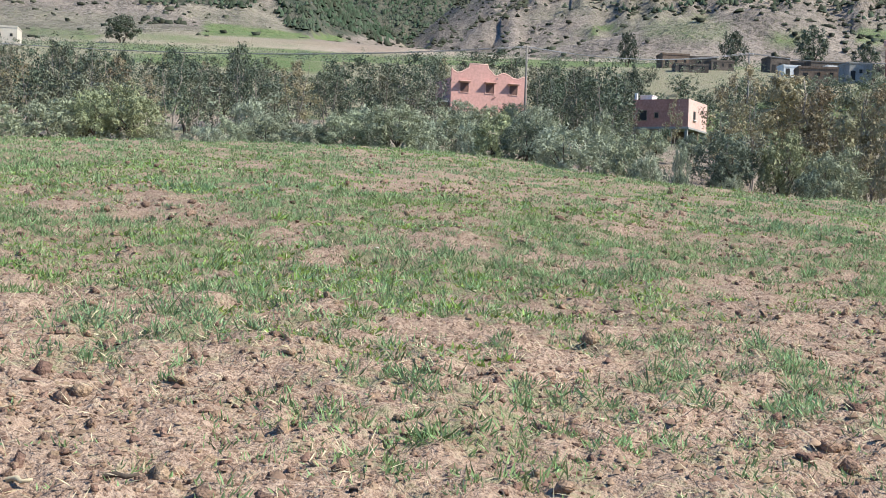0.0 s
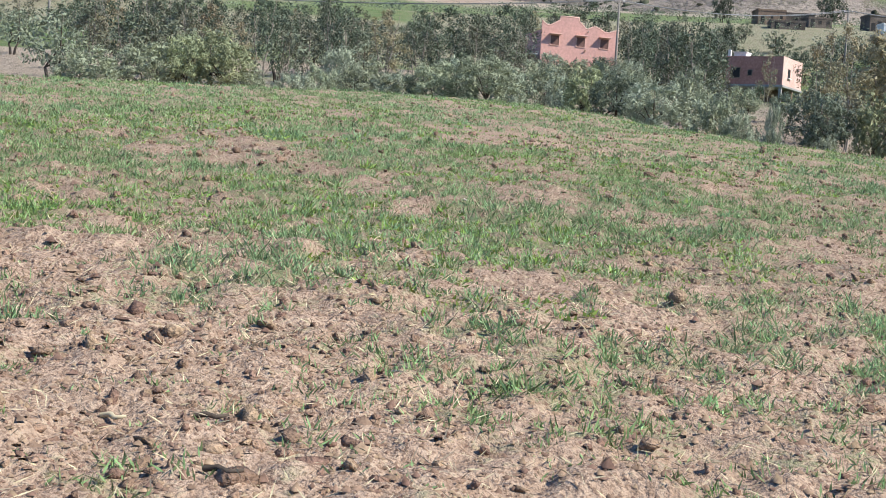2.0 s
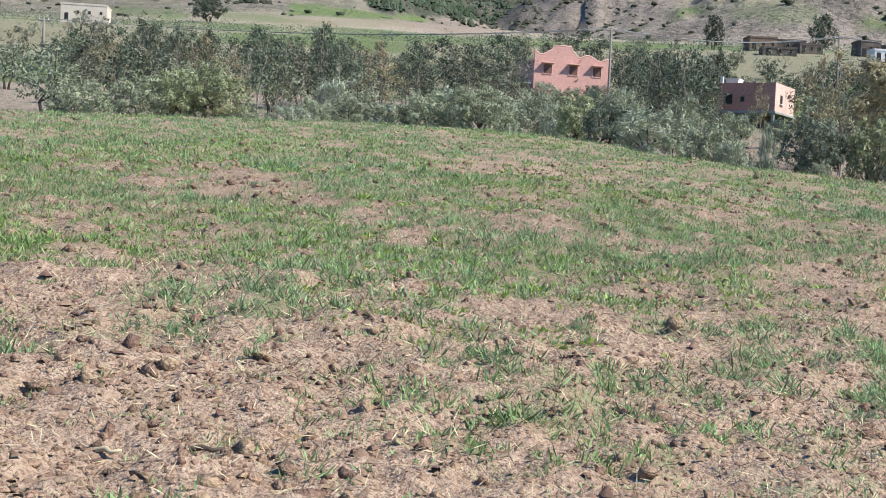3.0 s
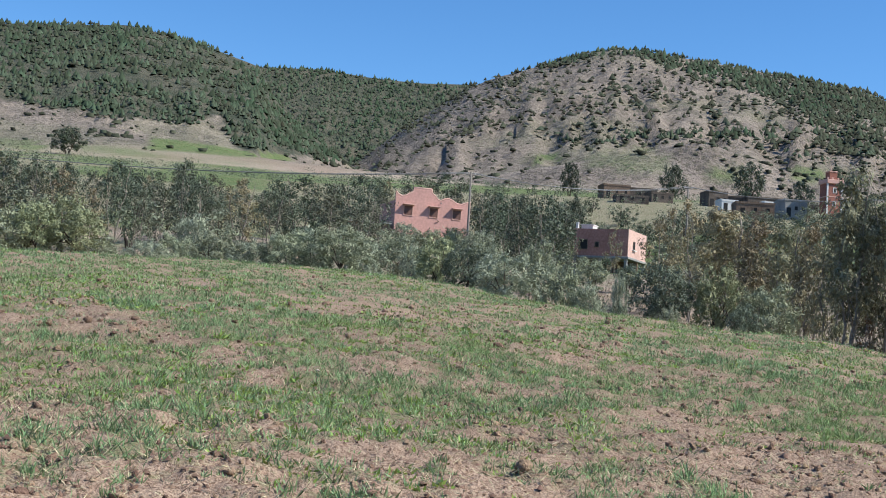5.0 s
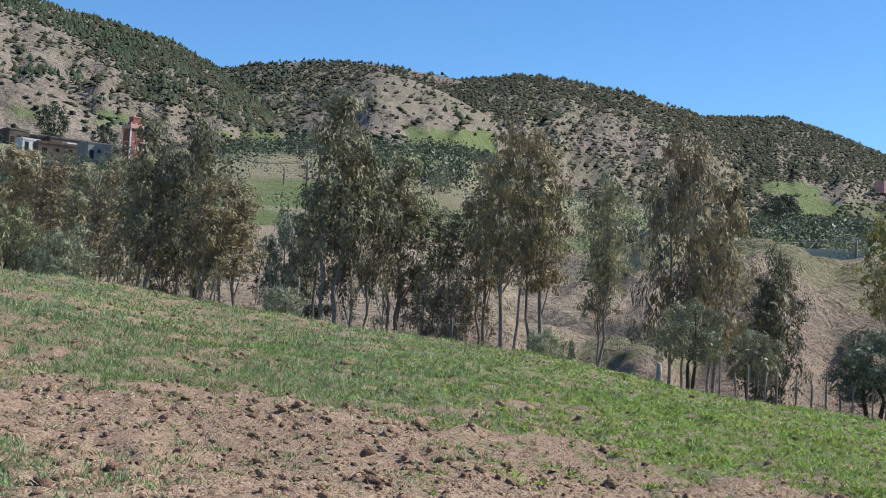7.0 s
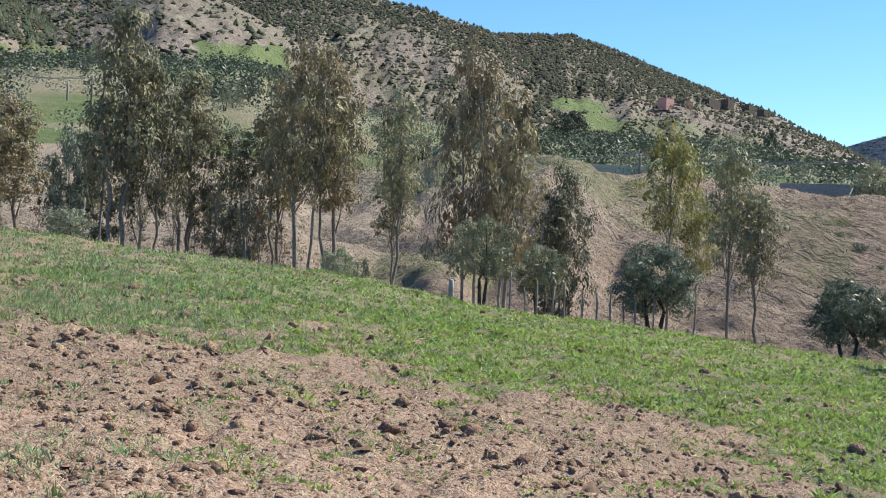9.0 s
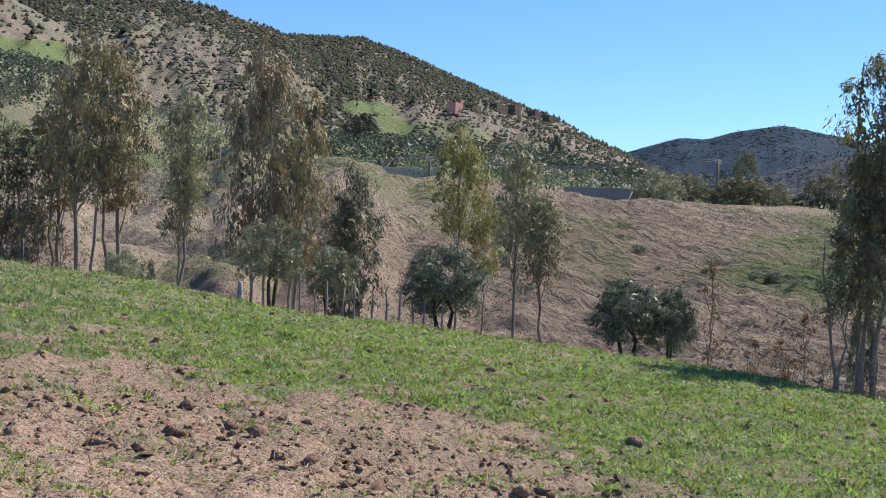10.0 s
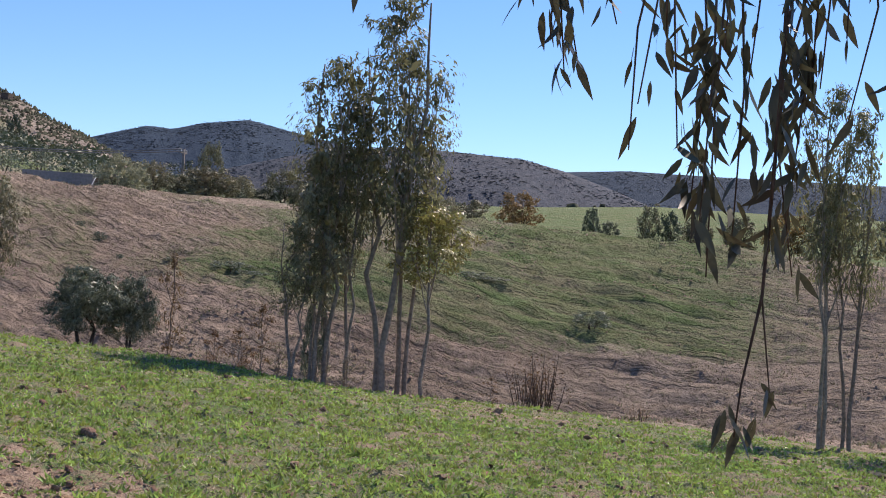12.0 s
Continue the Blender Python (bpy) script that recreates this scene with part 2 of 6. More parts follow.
def ground_material():
    m = bpy.data.materials.new("earth_and_grass")
    m.use_nodes = True
    nt = m.node_tree
    n, l = nt.nodes, nt.links
    p = n["Principled BSDF"]
    p.inputs["Roughness"].default_value, p.inputs["Specular IOR Level"].default_value = 0.95, 0.1
    co = n.new("ShaderNodeTexCoord")

    def noise_at(scale, detail=8.0, rough=0.6):
        t = n.new("ShaderNodeTexNoise")
        t.inputs["Scale"].default_value, t.inputs["Detail"].default_value, t.inputs["Roughness"].default_value = scale, detail, rough
        l.new(co.outputs["Object"], t.inputs["Vector"])
        return t.outputs["Fac"]

    def ranged(v, a, b, c=0.0, d=1.0):
        r = n.new("ShaderNodeMapRange")
        for key, value in (("From Min", a), ("From Max", b), ("To Min", c), ("To Max", d)):
            r.inputs[key].default_value = value
        l.new(v, r.inputs["Value"])
        return r.outputs["Result"]

    def mixed(fac, a, b):
        x = n.new("ShaderNodeMix")
        x.data_type = "RGBA"
        l.new(fac, x.inputs["Factor"])
        for key, c in (("A", a), ("B", b)):
            if isinstance(c, tuple):
                x.inputs[key].default_value = (*c, 1)
            else:
                l.new(c, x.inputs[key])
        return x.outputs["Result"]

    def maths(op, a, b):
        x = n.new("ShaderNodeMath")
        x.operation = op
        for k, v in enumerate((a, b)):
            if isinstance(v, float):
                x.inputs[k].default_value = v
            else:
                l.new(v, x.inputs[k])
        return x.outputs[0]

    at = n.new("ShaderNodeAttribute")
    at.attribute_name = "cover"
    sep = n.new("ShaderNodeSeparateColor")
    l.new(at.outputs["Color"], sep.inputs["Color"])
    green, far, red = sep.outputs[0], sep.outputs[1], sep.outputs[2]
    crumb, fine, mid, wide, broad = noise_at(46.0, 4.0), noise_at(14.0), noise_at(2.2), noise_at(0.25), noise_at(0.02)
    near_soil = mixed(ranged(fine, 0.35, 0.65), (0.34, 0.23, 0.165), (0.60, 0.44, 0.325))
    near_soil = mixed(ranged(crumb, 0.51, 0.60), near_soil, (0.24, 0.155, 0.11))
    near_soil = mixed(ranged(wide, 0.5, 0.75), near_soil, (0.40, 0.285, 0.205))
    far_soil = mixed(ranged(mid, 0.36, 0.66), (0.50, 0.41, 0.325), (0.27, 0.21, 0.16))
    far_soil = mixed(ranged(wide, 0.45, 0.65), far_soil, (0.39, 0.31, 0.24))
    far_soil = mixed(ranged(broad, 0.45, 0.7), far_soil, (0.43, 0.345, 0.27))
    far_soil = mixed(red, far_soil, mixed(ranged(mid, 0.35, 0.65), (0.34, 0.215, 0.155), (0.22, 0.14, 0.10)))
    at2 = n.new("ShaderNodeAttribute")
    at2.attribute_name = "tilth"
    sep2 = n.new("ShaderNodeSeparateColor")
    l.new(at2.outputs["Color"], sep2.inputs["Color"])
    crag = maths("ABSOLUTE", maths("SUBTRACT", noise_at(0.05, 9.0, 0.62), 0.5), 0.0)
    hill_soil = mixed(ranged(noise_at(0.035, 9.0, 0.7), 0.38, 0.62), (0.37, 0.305, 0.255), (0.205, 0.17, 0.148))
    hill_soil = mixed(ranged(noise_at(0.4, 4.0, 0.7), 0.5, 0.62), hill_soil, (0.13, 0.115, 0.085))
    far_soil = mixed(sep2.outputs[2], far_soil, hill_soil)
    soil = mixed(far, near_soil, far_soil)
    soil = mixed(maths("MULTIPLY", at.outputs["Alpha"], 0.6), soil, mixed(ranged(mid, 0.35, 0.65), (0.21, 0.16, 0.125), (0.115, 0.085, 0.068)))
    leaf = mixed(ranged(mid, 0.3, 0.7), (0.10, 0.175, 0.07), (0.155, 0.215, 0.085))
    leaf_far = mixed(ranged(wide, 0.35, 0.65), (0.12, 0.185, 0.065), (0.20, 0.215, 0.105))
    leaf = mixed(far, leaf, leaf_far)
    grit = maths("ADD", maths("MULTIPLY", fine, 0.75), maths("MULTIPLY", mid, 0.55))
    edge = maths("SUBTRACT", maths("ADD", green, grit), 0.85)
    cover = ranged(edge, -0.12, 0.2)
    wave = n.new("ShaderNodeTexNoise")
    wave.inputs["Scale"].default_value, wave.inputs["Detail"].default_value, wave.inputs["Roughness"].default_value, wave.inputs["Distortion"].default_value = 1.0, 4.0, 0.6, 0.5
    turn = n.new("ShaderNodeMapping")
    turn.inputs["Rotation"].default_value = (0, 0, radians(4))
    turn.inputs["Scale"].default_value = (1.5, 0.10, 0.3)
    l.new(co.outputs["Object"], turn.inputs["Vector"])
    l.new(turn.outputs["Vector"], wave.inputs["Vector"])
    furrow = maths("MULTIPLY", ranged(wave.outputs["Fac"], 0.42, 0.6), sep2.outputs[1])
    soil = mixed(maths("MULTIPLY", maths("MULTIPLY", furrow, ranged(wide, 0.3, 0.5)), 0.32), soil, (0.17, 0.125, 0.095))
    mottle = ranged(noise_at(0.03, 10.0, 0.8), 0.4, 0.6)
    # far mountains take a bluish base colour: distance haze put into the paint
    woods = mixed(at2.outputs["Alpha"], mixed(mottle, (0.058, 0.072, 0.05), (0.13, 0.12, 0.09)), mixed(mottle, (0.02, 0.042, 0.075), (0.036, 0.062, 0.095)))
    whole = mixed(maths("MULTIPLY", cover, maths("SUBTRACT", 1.0, maths("MULTIPLY", furrow, 0.4))), soil, leaf)
    # the same even darkening for the ground colour, to deepen its shadows
    dulled = n.new("ShaderNodeHueSaturation")
    dulled.inputs["Value"].default_value = DULL
    l.new(mixed(sep2.outputs[0], whole, woods), dulled.inputs["Color"])
    l.new(dulled.outputs["Color"], p.inputs["Base Color"])
    b = n.new("ShaderNodeBump")
    b.inputs["Strength"].default_value, b.inputs["Distance"].default_value = 1.0, 0.06
    l.new(maths("ADD", maths("ADD", maths("ADD", maths("MULTIPLY", fine, 0.7), maths("MULTIPLY", crumb, 0.5)), mid), maths("MULTIPLY", furrow, -0.8)), b.inputs["Height"])
    big = n.new("ShaderNodeBump")
    big.inputs["Strength"].default_value, big.inputs["Distance"].default_value = 1.0, 11.0
    l.new(maths("MULTIPLY", crag, sep2.outputs[2]), big.inputs["Height"])
    rough = n.new("ShaderNodeBump")
    rough.inputs["Strength"].default_value, rough.inputs["Distance"].default_value = 1.0, 0.7
    ploughed = maths("ADD", maths("MULTIPLY", noise_at(1.1, 6.0, 0.65), 1.0), maths("MULTIPLY", furrow, -0.16))
    l.new(maths("MULTIPLY", ploughed, maths("SUBTRACT", far, sep2.outputs[2])), rough.inputs["Height"])
    l.new(big.outputs["Normal"], rough.inputs["Normal"])
    l.new(rough.outputs["Normal"], b.inputs["Normal"])
    l.new(b.outputs["Normal"], p.inputs["Normal"])
    return m


GROUND = ground_material()

# ---- the lie of the land: bearings in degrees clockwise from +y ----
EDGE_R = [(-180, 40), (-60, 36), (-19, 38), (-7, 44), (0, 46), (6, 41), (13, 37), (20, 36), (30, 31), (46, 28), (60, 28), (75, 27), (90, 30), (120, 34), (180, 40)]
EDGE_EL = [(-180, -7), (-60, 0.5), (-30, 2.6), (-19, 3.05), (-7, 3.42), (0, 3.35), (5.3, 2.7), (12.6, 2.05), (18.8, 1.55), (22.8, 0.93), (30, 0.2), (38, -0.56), (46.4, -1.75), (57, -2.78), (65, -3.65), (73, -4.6), (83, -5.25), (94, -5.75), (130, -7), (180, -7)]
DROP = [(-180, -1), (-30, -0.2), (-5, -0.3), (4, -0.8), (10, -1.8), (20, -2.6), (40, -3.2), (70, -3.0), (85, -2.0), (100, -1.5), (180, -1)]
MID_R = [(-180, 110), (0, 110), (22, 110), (36, 92), (50, 88), (66, 92), (80, 100), (180, 110)]
MID_EL = [(-180, 0), (-30, 3.4), (-10, 4.1), (0, 4.1), (8, 3.4), (14, 3.6), (22, 3.8), (30, 3.6), (38, 3.5), (42, 4.2), (50, 4.15), (57, 3.7), (66, 3.5), (77, 2.9), (86, 2.43), (94, 2.05), (130, 0), (180, 0)]
BENCH_EL = [(-180, 2), (-30, 5.0), (-10, 5.2), (0, 5.1), (7, 4.2), (8, 3.9), (12, 4.1), (14, 5.0), (22, 5.6), (30, 5.4), (38, 4.6), (50, 4.3), (60, 3.7), (70, 3.0), (80, 2.4), (95, 1.8), (180, 2)]
FOOT_EL = [(-180, 4), (-30, 6.6), (-12, 7.0), (-5, 7.0), (0, 7.2), (10, 7.2), (18, 6.9), (25, 7.6), (33, 8.0), (38, 6.4), (46, 5.4), (54, 5.2), (60, 4.2), (68, 3.4), (78, 3.6), (84, 3.9), (95, 3.6), (180, 4)]
# hills: ridge distance, foot distance, falling-off power, and the bearing and elevation of the ridge
HILLS = [
    (1900, 1350, 1.0, [(-180, 3), (-60, 6), (-20, 9.5), (-9, 11.8), (-6, 12.0), (-3.6, 12.12), (-1.6, 11.95), (0.7, 11.85), (3.5, 11.95), (8, 11), (20, 7), (40, 3), (180, 3)]),
    (1350, 600, 1.15, [(-180, 3), (-40, 8), (-25, 11.0), (-18.7, 12.23), (-17.7, 12.54), (-12.1, 13.2), (-9.2, 12.83), (-6.3, 12.03), (-5.5, 10.6), (-4, 9.46), (-2.4, 8.36), (1, 5), (10, 2), (180, 2)]),
    (1480, 590, 1.2, [(-180, 2), (-8, 4), (-1.6, 8.35), (0.5, 10.08), (3.0, 11.8), (4.1, 12.3), (6, 12.89), (8.5, 13.65), (9.6, 13.82), (10.5, 13.82), (12, 13.6), (14.1, 13.29), (17.9, 12.65), (20.4, 12.12), (22.2, 11.25), (24.9, 9.4), (28, 6), (40, 2), (180, 2)]),
    (1680, 1150, 1.0, [(-180, 2), (10, 6), (18, 9.5), (22.4, 11.15), (23.7, 11.43), (26.5, 11.84), (29.3, 11.9), (32.6, 11.55), (33.6, 11.3), (39, 7), (46, 3), (180, 2)]),
    (2000, 1000, 1.05, [(-180, 2), (24, 8), (38, 9.8), (42.2, 10.2), (44.2, 10.25), (47.3, 10.28), (49.4, 9.62), (51.4, 8.8), (54.3, 7.68), (56.1, 7.11), (57.3, 6.41), (59, 5.71), (60.5, 5.0), (64, 3.4), (75, 2), (180, 2)]),
    (4100, 2500, 0.8, [(-180, 2), (50, 3), (59.2, 5.73), (61.5, 6.4), (62.5, 6.32), (63.7, 6.67), (65.8, 6.98), (68.3, 6.46), (71, 6.0), (75, 4.6), (82, 3), (180, 2)]),
    (3100, 2100, 0.8, [(-180, 2), (62, 4), (68, 5.6), (72, 6.2), (74.9, 6.14), (78, 5.95), (79.9, 5.5), (81.9, 4.82), (84, 4.0), (88, 3), (180, 2)]),
    (4650, 3300, 0.8, [(-180, 2), (70, 4), (79.8, 5.49), (82.6, 5.66), (84.5, 5.6), (93.4, 5.37), (110, 5), (180, 2)]),
    (1340, 640, 1.05, [(-180, 2), (20, 6), (24.3, 8.87), (26.8, 10.11), (28.6, 11.3), (29.3, 11.6), (30.6, 11.45), (32.4, 10.9), (34, 10.2), (35.6, 9.3), (39, 7), (46, 3), (180, 2)]),
    (1700, 900, 1.05, [(-180, 2), (24, 8), (30, 10.6), (33.5, 11.5), (35.7, 11.79), (37.7, 11.68), (40.8, 11.17), (43.5, 10.4), (45.5, 9.0), (48, 7.6), (52, 5.5), (64, 3), (180, 2)]),
]
FAR_HILLS = (5, 6, 7)
# rounded foothills: bearing, distance, height and breadth in metres
KNOBS = [(11.7, 700, 15, 34), (15.0, 715, 14, 36), (13.5, 700, 6, 15), (8.2, 690, 7, 32), (18.2, 700, 9, 30), (-7.5, 650, 9, 60), (-13.0, 690, 8, 45), (32.6, 740, 8, 50), (5.6, 720, 7, 30)]


def land(az, r, which=False):
    """Height of the ground, without fine relief."""
    az, r = np.broadcast_arrays(np.asarray(az, float), np.asarray(r, float))
    tan_el = lambda table: np.tan(np.radians(along(table, az)))
    re = along(EDGE_R, az)
    ze = EYE + re * tan_el(EDGE_EL)
    r2, z2 = re + 7, ze + 0.25 * along(DROP, az)
    r3, z3 = re + 20, ze + along(DROP, az)
    r4 = along(MID_R, az)
    z4 = EYE + r4 * tan_el(MID_EL)
    r5, z5 = 185.0, EYE + 185 * tan_el(BENCH_EL)
    r6, z6 = 330.0, EYE + 330 * tan_el(FOOT_EL)
    r7, z7 = 620.0, EYE + 620 * np.tan(np.radians(along(FOOT_EL, az) + 0.25))
    r8, z8 = 5000.0, z7 + 20
    keys = [(0 * r, 0 * r), (re * 0.5, ze * 0.5 + 0.10), (re, ze), (r2, z2), (r3, z3), (r4, z4), (r5 + 0 * r, z5), (r6 + 0 * r, z6), (r7 + 0 * r, z7), (r8 + 0 * r, z8)]
    z = np.zeros_like(r)
    for (ra, za), (rb, zb) in zip(keys[:-1], keys[1:]):
        t = np.clip((r - ra) / np.maximum(rb - ra, 1e-6), 0, 1)
        z = np.where((r >= ra), za + (zb - za) * t, z)
    hill, rise = np.full(r.shape, -1), np.zeros_like(r)
    x, y = r * np.sin(np.radians(az)), r * np.cos(np.radians(az))
    wx, wy = x + 40 * fbm(x / 90, y / 90, 5, 2), y + 40 * fbm(x / 90, y / 90, 6, 2)
    for k, (rr, foot, power, table) in enumerate(HILLS):
        near = k not in FAR_HILLS
        top = EYE + rr * tan_el(table) - (3.2 if k < 3 else 1.5) * near
        base = EYE + np.minimum(foot, 700) * tan_el(FOOT_EL) - 8 if foot < 700 or not near else z7 + 2
        t = np.clip((r - foot) / (rr - foot), 0, 1)
        size = rr / 1000
        gully = np.abs(2 * fbm(wx / (120 * size) + k * 7, wy / (120 * size), 33 + k, 4) - 1)
        bend = az + 0.9 * fbm(x / (70 * size), y / (70 * size), 38 + k, 3)
        rill = np.abs(2 * fbm(bend / 0.62, r / (260 * size), 43 + k, 2) - 1)
        worn = ((gully - 0.3) * 17 + np.minimum(rill - 0.22, 0.25) * 19) * size if near else ((gully - 0.3) * 18 + (rill - 0.3) * 9) * 2.6
        worn = worn * np.sqrt(t * (1 - t)) * 2 * step(0.12, 0.5, t) * np.clip(1.25 - t, 0, 1)
        up = base + (top - base) * t ** power + worn * (0.45 if k in (0, 1) else 1.0)
        down = top - (r - rr) * 0.35
        zk = np.where(r < foot, -999.0, np.where(r <= rr, up, down))
        hill, rise = np.where(zk > z, k, hill), np.where(zk > z, t, rise)
        z = np.maximum(z, zk)
    for a, far, high, wide in KNOBS:
        cx, cy = far * math.sin(radians(a)), far * math.cos(radians(a))
        z = z + high * np.exp(-((x - cx) ** 2 + (y - cy) ** 2) / (2 * wide * wide)) * (r > 500)
    return (z, hill, rise) if which else z


def relief(az, r, x, y):
    """Clods near by, gullies and furrows on the slopes."""
    near = (fbm(x * 2.4, y * 2.4, 3, 4) - 0.5) * 0.17 + (fbm(x * 0.35, y * 0.35, 9, 2) - 0.5) * 0.22
    near = near + (np.abs(2 * fbm(x * 3.6, y * 3.6, 15, 3) - 1) - 0.3) * 0.09
    near = near * step(0.3, 3.0, r)
    re = along(EDGE_R, az)
    past = r - re
    here = 1 - step(95, 125, r)
    # sandy bank, cut by rills that run down to the gully
    bank = step(30, 36, az) * step(57, 50, az) * step(9, 20, past) * here
    bend = az + 5 * fbm(x * 0.07, y * 0.07, 21, 3)
    rill = np.abs(2 * fbm(bend / 4.6, r / 34, 23, 3) - 1)
    bank_z = bank * (np.minimum(rill - 0.2, 0.2) * 3.4 + (fbm(x * 0.06, y * 0.06, 25, 3) - 0.5) * 2.4)
    lip = fbm(x * 0.05 + 3, y * 0.05, 26, 3)
    bank_z = bank_z - bank * 0.8 * step(0.52, 0.56, lip) * step(0.66, 0.58, lip)
    # earth slopes further round, torn by a gully just below the field
    wild = step(4, 24, az) * step(4, 18, past) * here
    slope = wild * (fbm(x * 0.4, y * 0.4, 27, 3) - 0.5) * 0.6 + wild * (np.abs(2 * fbm(x * 0.085, y * 0.085, 28, 4) - 1) - 0.28) * 1.4 * step(60, 50, az)
    slope = slope + wild * (fbm(x * 0.045, y * 0.045, 24, 2) - 0.5) * 2.6 * step(46, 54, az)
    trench = step(0.26, 0.06, np.abs(2 * fbm(x * 0.13, y * 0.13, 29, 4) - 1)) * step(4, 8, past) * step(26, 15, past) * step(52, 57, az) * step(80, 74, az)
    # ploughing follows the contour
    lay = (r + 0.10 * az + 3.0 * fbm(x * 0.03, y * 0.03, 30, 2)) / 2.3
    ridge = np.abs(2 * (lay - np.floor(lay)) - 1)
    plough = (ridge - 0.5) * 0.62 * (0.35 + 0.9 * fbm(x * 0.5, y * 0.5, 32, 2)) * step(12, 20, past) * step(49, 56, az) * here
    crumbs = (fbm(x * 1.3, y * 1.3, 31, 3) - 0.5) * 0.5 * step(6, 14, past) * step(30, 40, az) * here
    return near * (1 - step(70, 200, r)) + bank_z + slope - 1.9 * trench + plough + crumbs


def place(az, r):
    a = math.radians(az)
    return r * math.sin(a), r * math.cos(a)


def ground_z(x, y):
    az = np.degrees(np.arctan2(x, y))
    r = np.hypot(x, y)
    return land(az, r) + relief(az, r, np.asarray(x, float), np.asarray(y, float))


SOW_R = [(-180, 9), (-20, 9), (0, 8.5), (10, 9), (25, 12), (38, 13), (50, 12.5), (60, 10), (75, 7), (180, 7)]
SOW_AMOUNT = [(-180, 0.5), (-20, 0.58), (0, 0.48), (15, 0.46), (25, 0.62), (33, 1.0), (60, 1.2), (75, 0.95), (180, 0.7)]


# lusher and barer places in the crop: bearing, distance, half-width in degrees, half-depth in metres, amount
LUSH = [(-3.5, 18.7, 2.2, 1.7, 1.0), (-2.8, 11.5, 2.7, 0.9, 1.1), (3.7, 12.4, 2.2, 1.1, 1.1), (8.8, 13.0, 1.4, 0.9, 1.0), (-16.0, 24.9, 3.6, 3.6, 0.8), (11.2, 22.2, 0.5, 1.6, 0.9), (-3.4, 8.55, 0.7, 0.4, 1.0), (-8.6, 10.7, 1.4, 0.7, 0.6), (4.0, 18.7, 1.7, 1.9, 0.5), (-15.6, 8.7, 1.6, 0.5, 0.8), (-11.0, 8.2, 1.2, 0.5, 0.7), (2.8, 8.5, 0.5, 0.4, 0.8), (16.0, 8.6, 1.7, 0.7, 1.0), (14.8, 9.3, 1.9, 0.6, 0.5), (27.5, 17.8, 3.1, 2.1, 0.8), (30.8, 16.7, 1.4, 1.9, 0.8), (68.9, 11.2, 6.5, 0.9, 0.9), (66.3, 15.7, 4.8, 1.7, 0.5)]
BARE = [(-12.2, 17.3, 3.1, 1.8, 0.55), (-1.0, 23.7, 2.7, 2.5, 0.5), (-16.4, 17.1, 1.4, 1.4, 0.6), (-7.3, 14.3, 1.4, 0.9, 0.5), (5.2, 26.1, 1.7, 1.9, 0.4), (13.9, 12.7, 3.9, 2.2, 0.35), (-14.1, 6.5, 6.3, 0.8, 0.7), (27.7, 12.0, 4.8, 1.8, 0.6), (19.0, 10.5, 3.9, 1.4, 0.6), (22.0, 12.5, 1.4, 0.8, 0.4), (51.5, 11.0, 7.2, 1.2, 0.4), (78.5, 25.2, 3.1, 1.6, 0.8), (47.4, 8.9, 5.5, 1.5, 0.5), (61.5, 8.7, 7.2, 0.6, 0.6)]


def crop_at(x, y):
    """How thickly the young wheat stands, 0 to 1, on the field."""
    az, r = np.degrees(np.arctan2(x, y)), np.hypot(x, y)
    coarse, mid, fine = fbm(x * 0.3, y * 0.3, 71, 3), fbm(x * 1.0, y * 1.0, 72, 2), fbm(x * 3.4, y * 3.4, 73, 2)
    amount = along(SOW_AMOUNT, az) * step(-4, 6, r - along(SOW_R, az) + (coarse - 0.5) * 6) + 0.18
    ragged = 0.55 + 0.9 * mid
    for a, far, wide, deep, more in LUSH:
        amount = amount + more * 0.75 * np.exp(-((az - a) / wide) ** 2 - ((r - far) / deep) ** 2) * ragged
    for a, far, wide, deep, less in BARE:
        amount = amount * (1 - np.clip(less * 1.2, 0, 0.92) * np.exp(-((az - a) / wide) ** 4 - ((r - far) / deep) ** 4) * np.clip(ragged, 0, 1))
    rim = step(11, 4, along(EDGE_R, az) - r)
    amount = np.maximum(amount, (0.75 + 0.25 * step(20, 40, az)) * rim)
    patchy = 0.42 + 0.48 * step(0.85, 0.35, amount)
    return np.clip(amount * (1 - patchy + patchy * 2.1 * step(0.40, 0.62, 0.6 * fine + 0.4 * mid)), 0, 1) * (r < along(EDGE_R, az) + 2)


# bearings, elevations and greenness of small sown plots on the lower hillsides
PLOTS = [(-14.5, -10.5, 6.6, 7.35, 0.4), (-14, -5, 7.5, 7.75, 0.26), (-11.3, -4.1, 6.7, 7.2, 0.62), (-11, -4.6, 7.9, 8.35, 0.5), (-18.5, -15, 7.3, 7.8, 0.3), (5.7, 8.0, 8.7, 9.05, 0.5), (8.0, 12.4, 8.45, 9.45, 0.2), (13.6, 15.4, 8.3, 8.8, 0.3), (17, 19, 8.3, 8.9, 0.3), (25.6, 28.2, 8.15, 8.5, 0.7), (30.6, 35, 8.2, 9.15, 0.95), (22.6, 25.6, 8.2, 8.5, 0.4), (46.2, 49.2, 6.9, 7.5, 0.6), (47.6, 50, 6.0, 6.9, 0.5), (49.5, 58, 5.4, 6.9, 0.24)]


def terraces(az, el, torn):
    plot = np.zeros_like(el)
    for a0, a1, e0, e1, amount in PLOTS:
        plot = np.maximum(plot, (amount + torn * 0.3) * step(0, 0.6, az - a0 + torn) * step(0, 0.6, a1 - az + torn) * step(-0.1, 0.1, el - e0 + torn * 0.5) * step(-0.1, 0.1, e1 - el + torn * 0.6))
    return plot


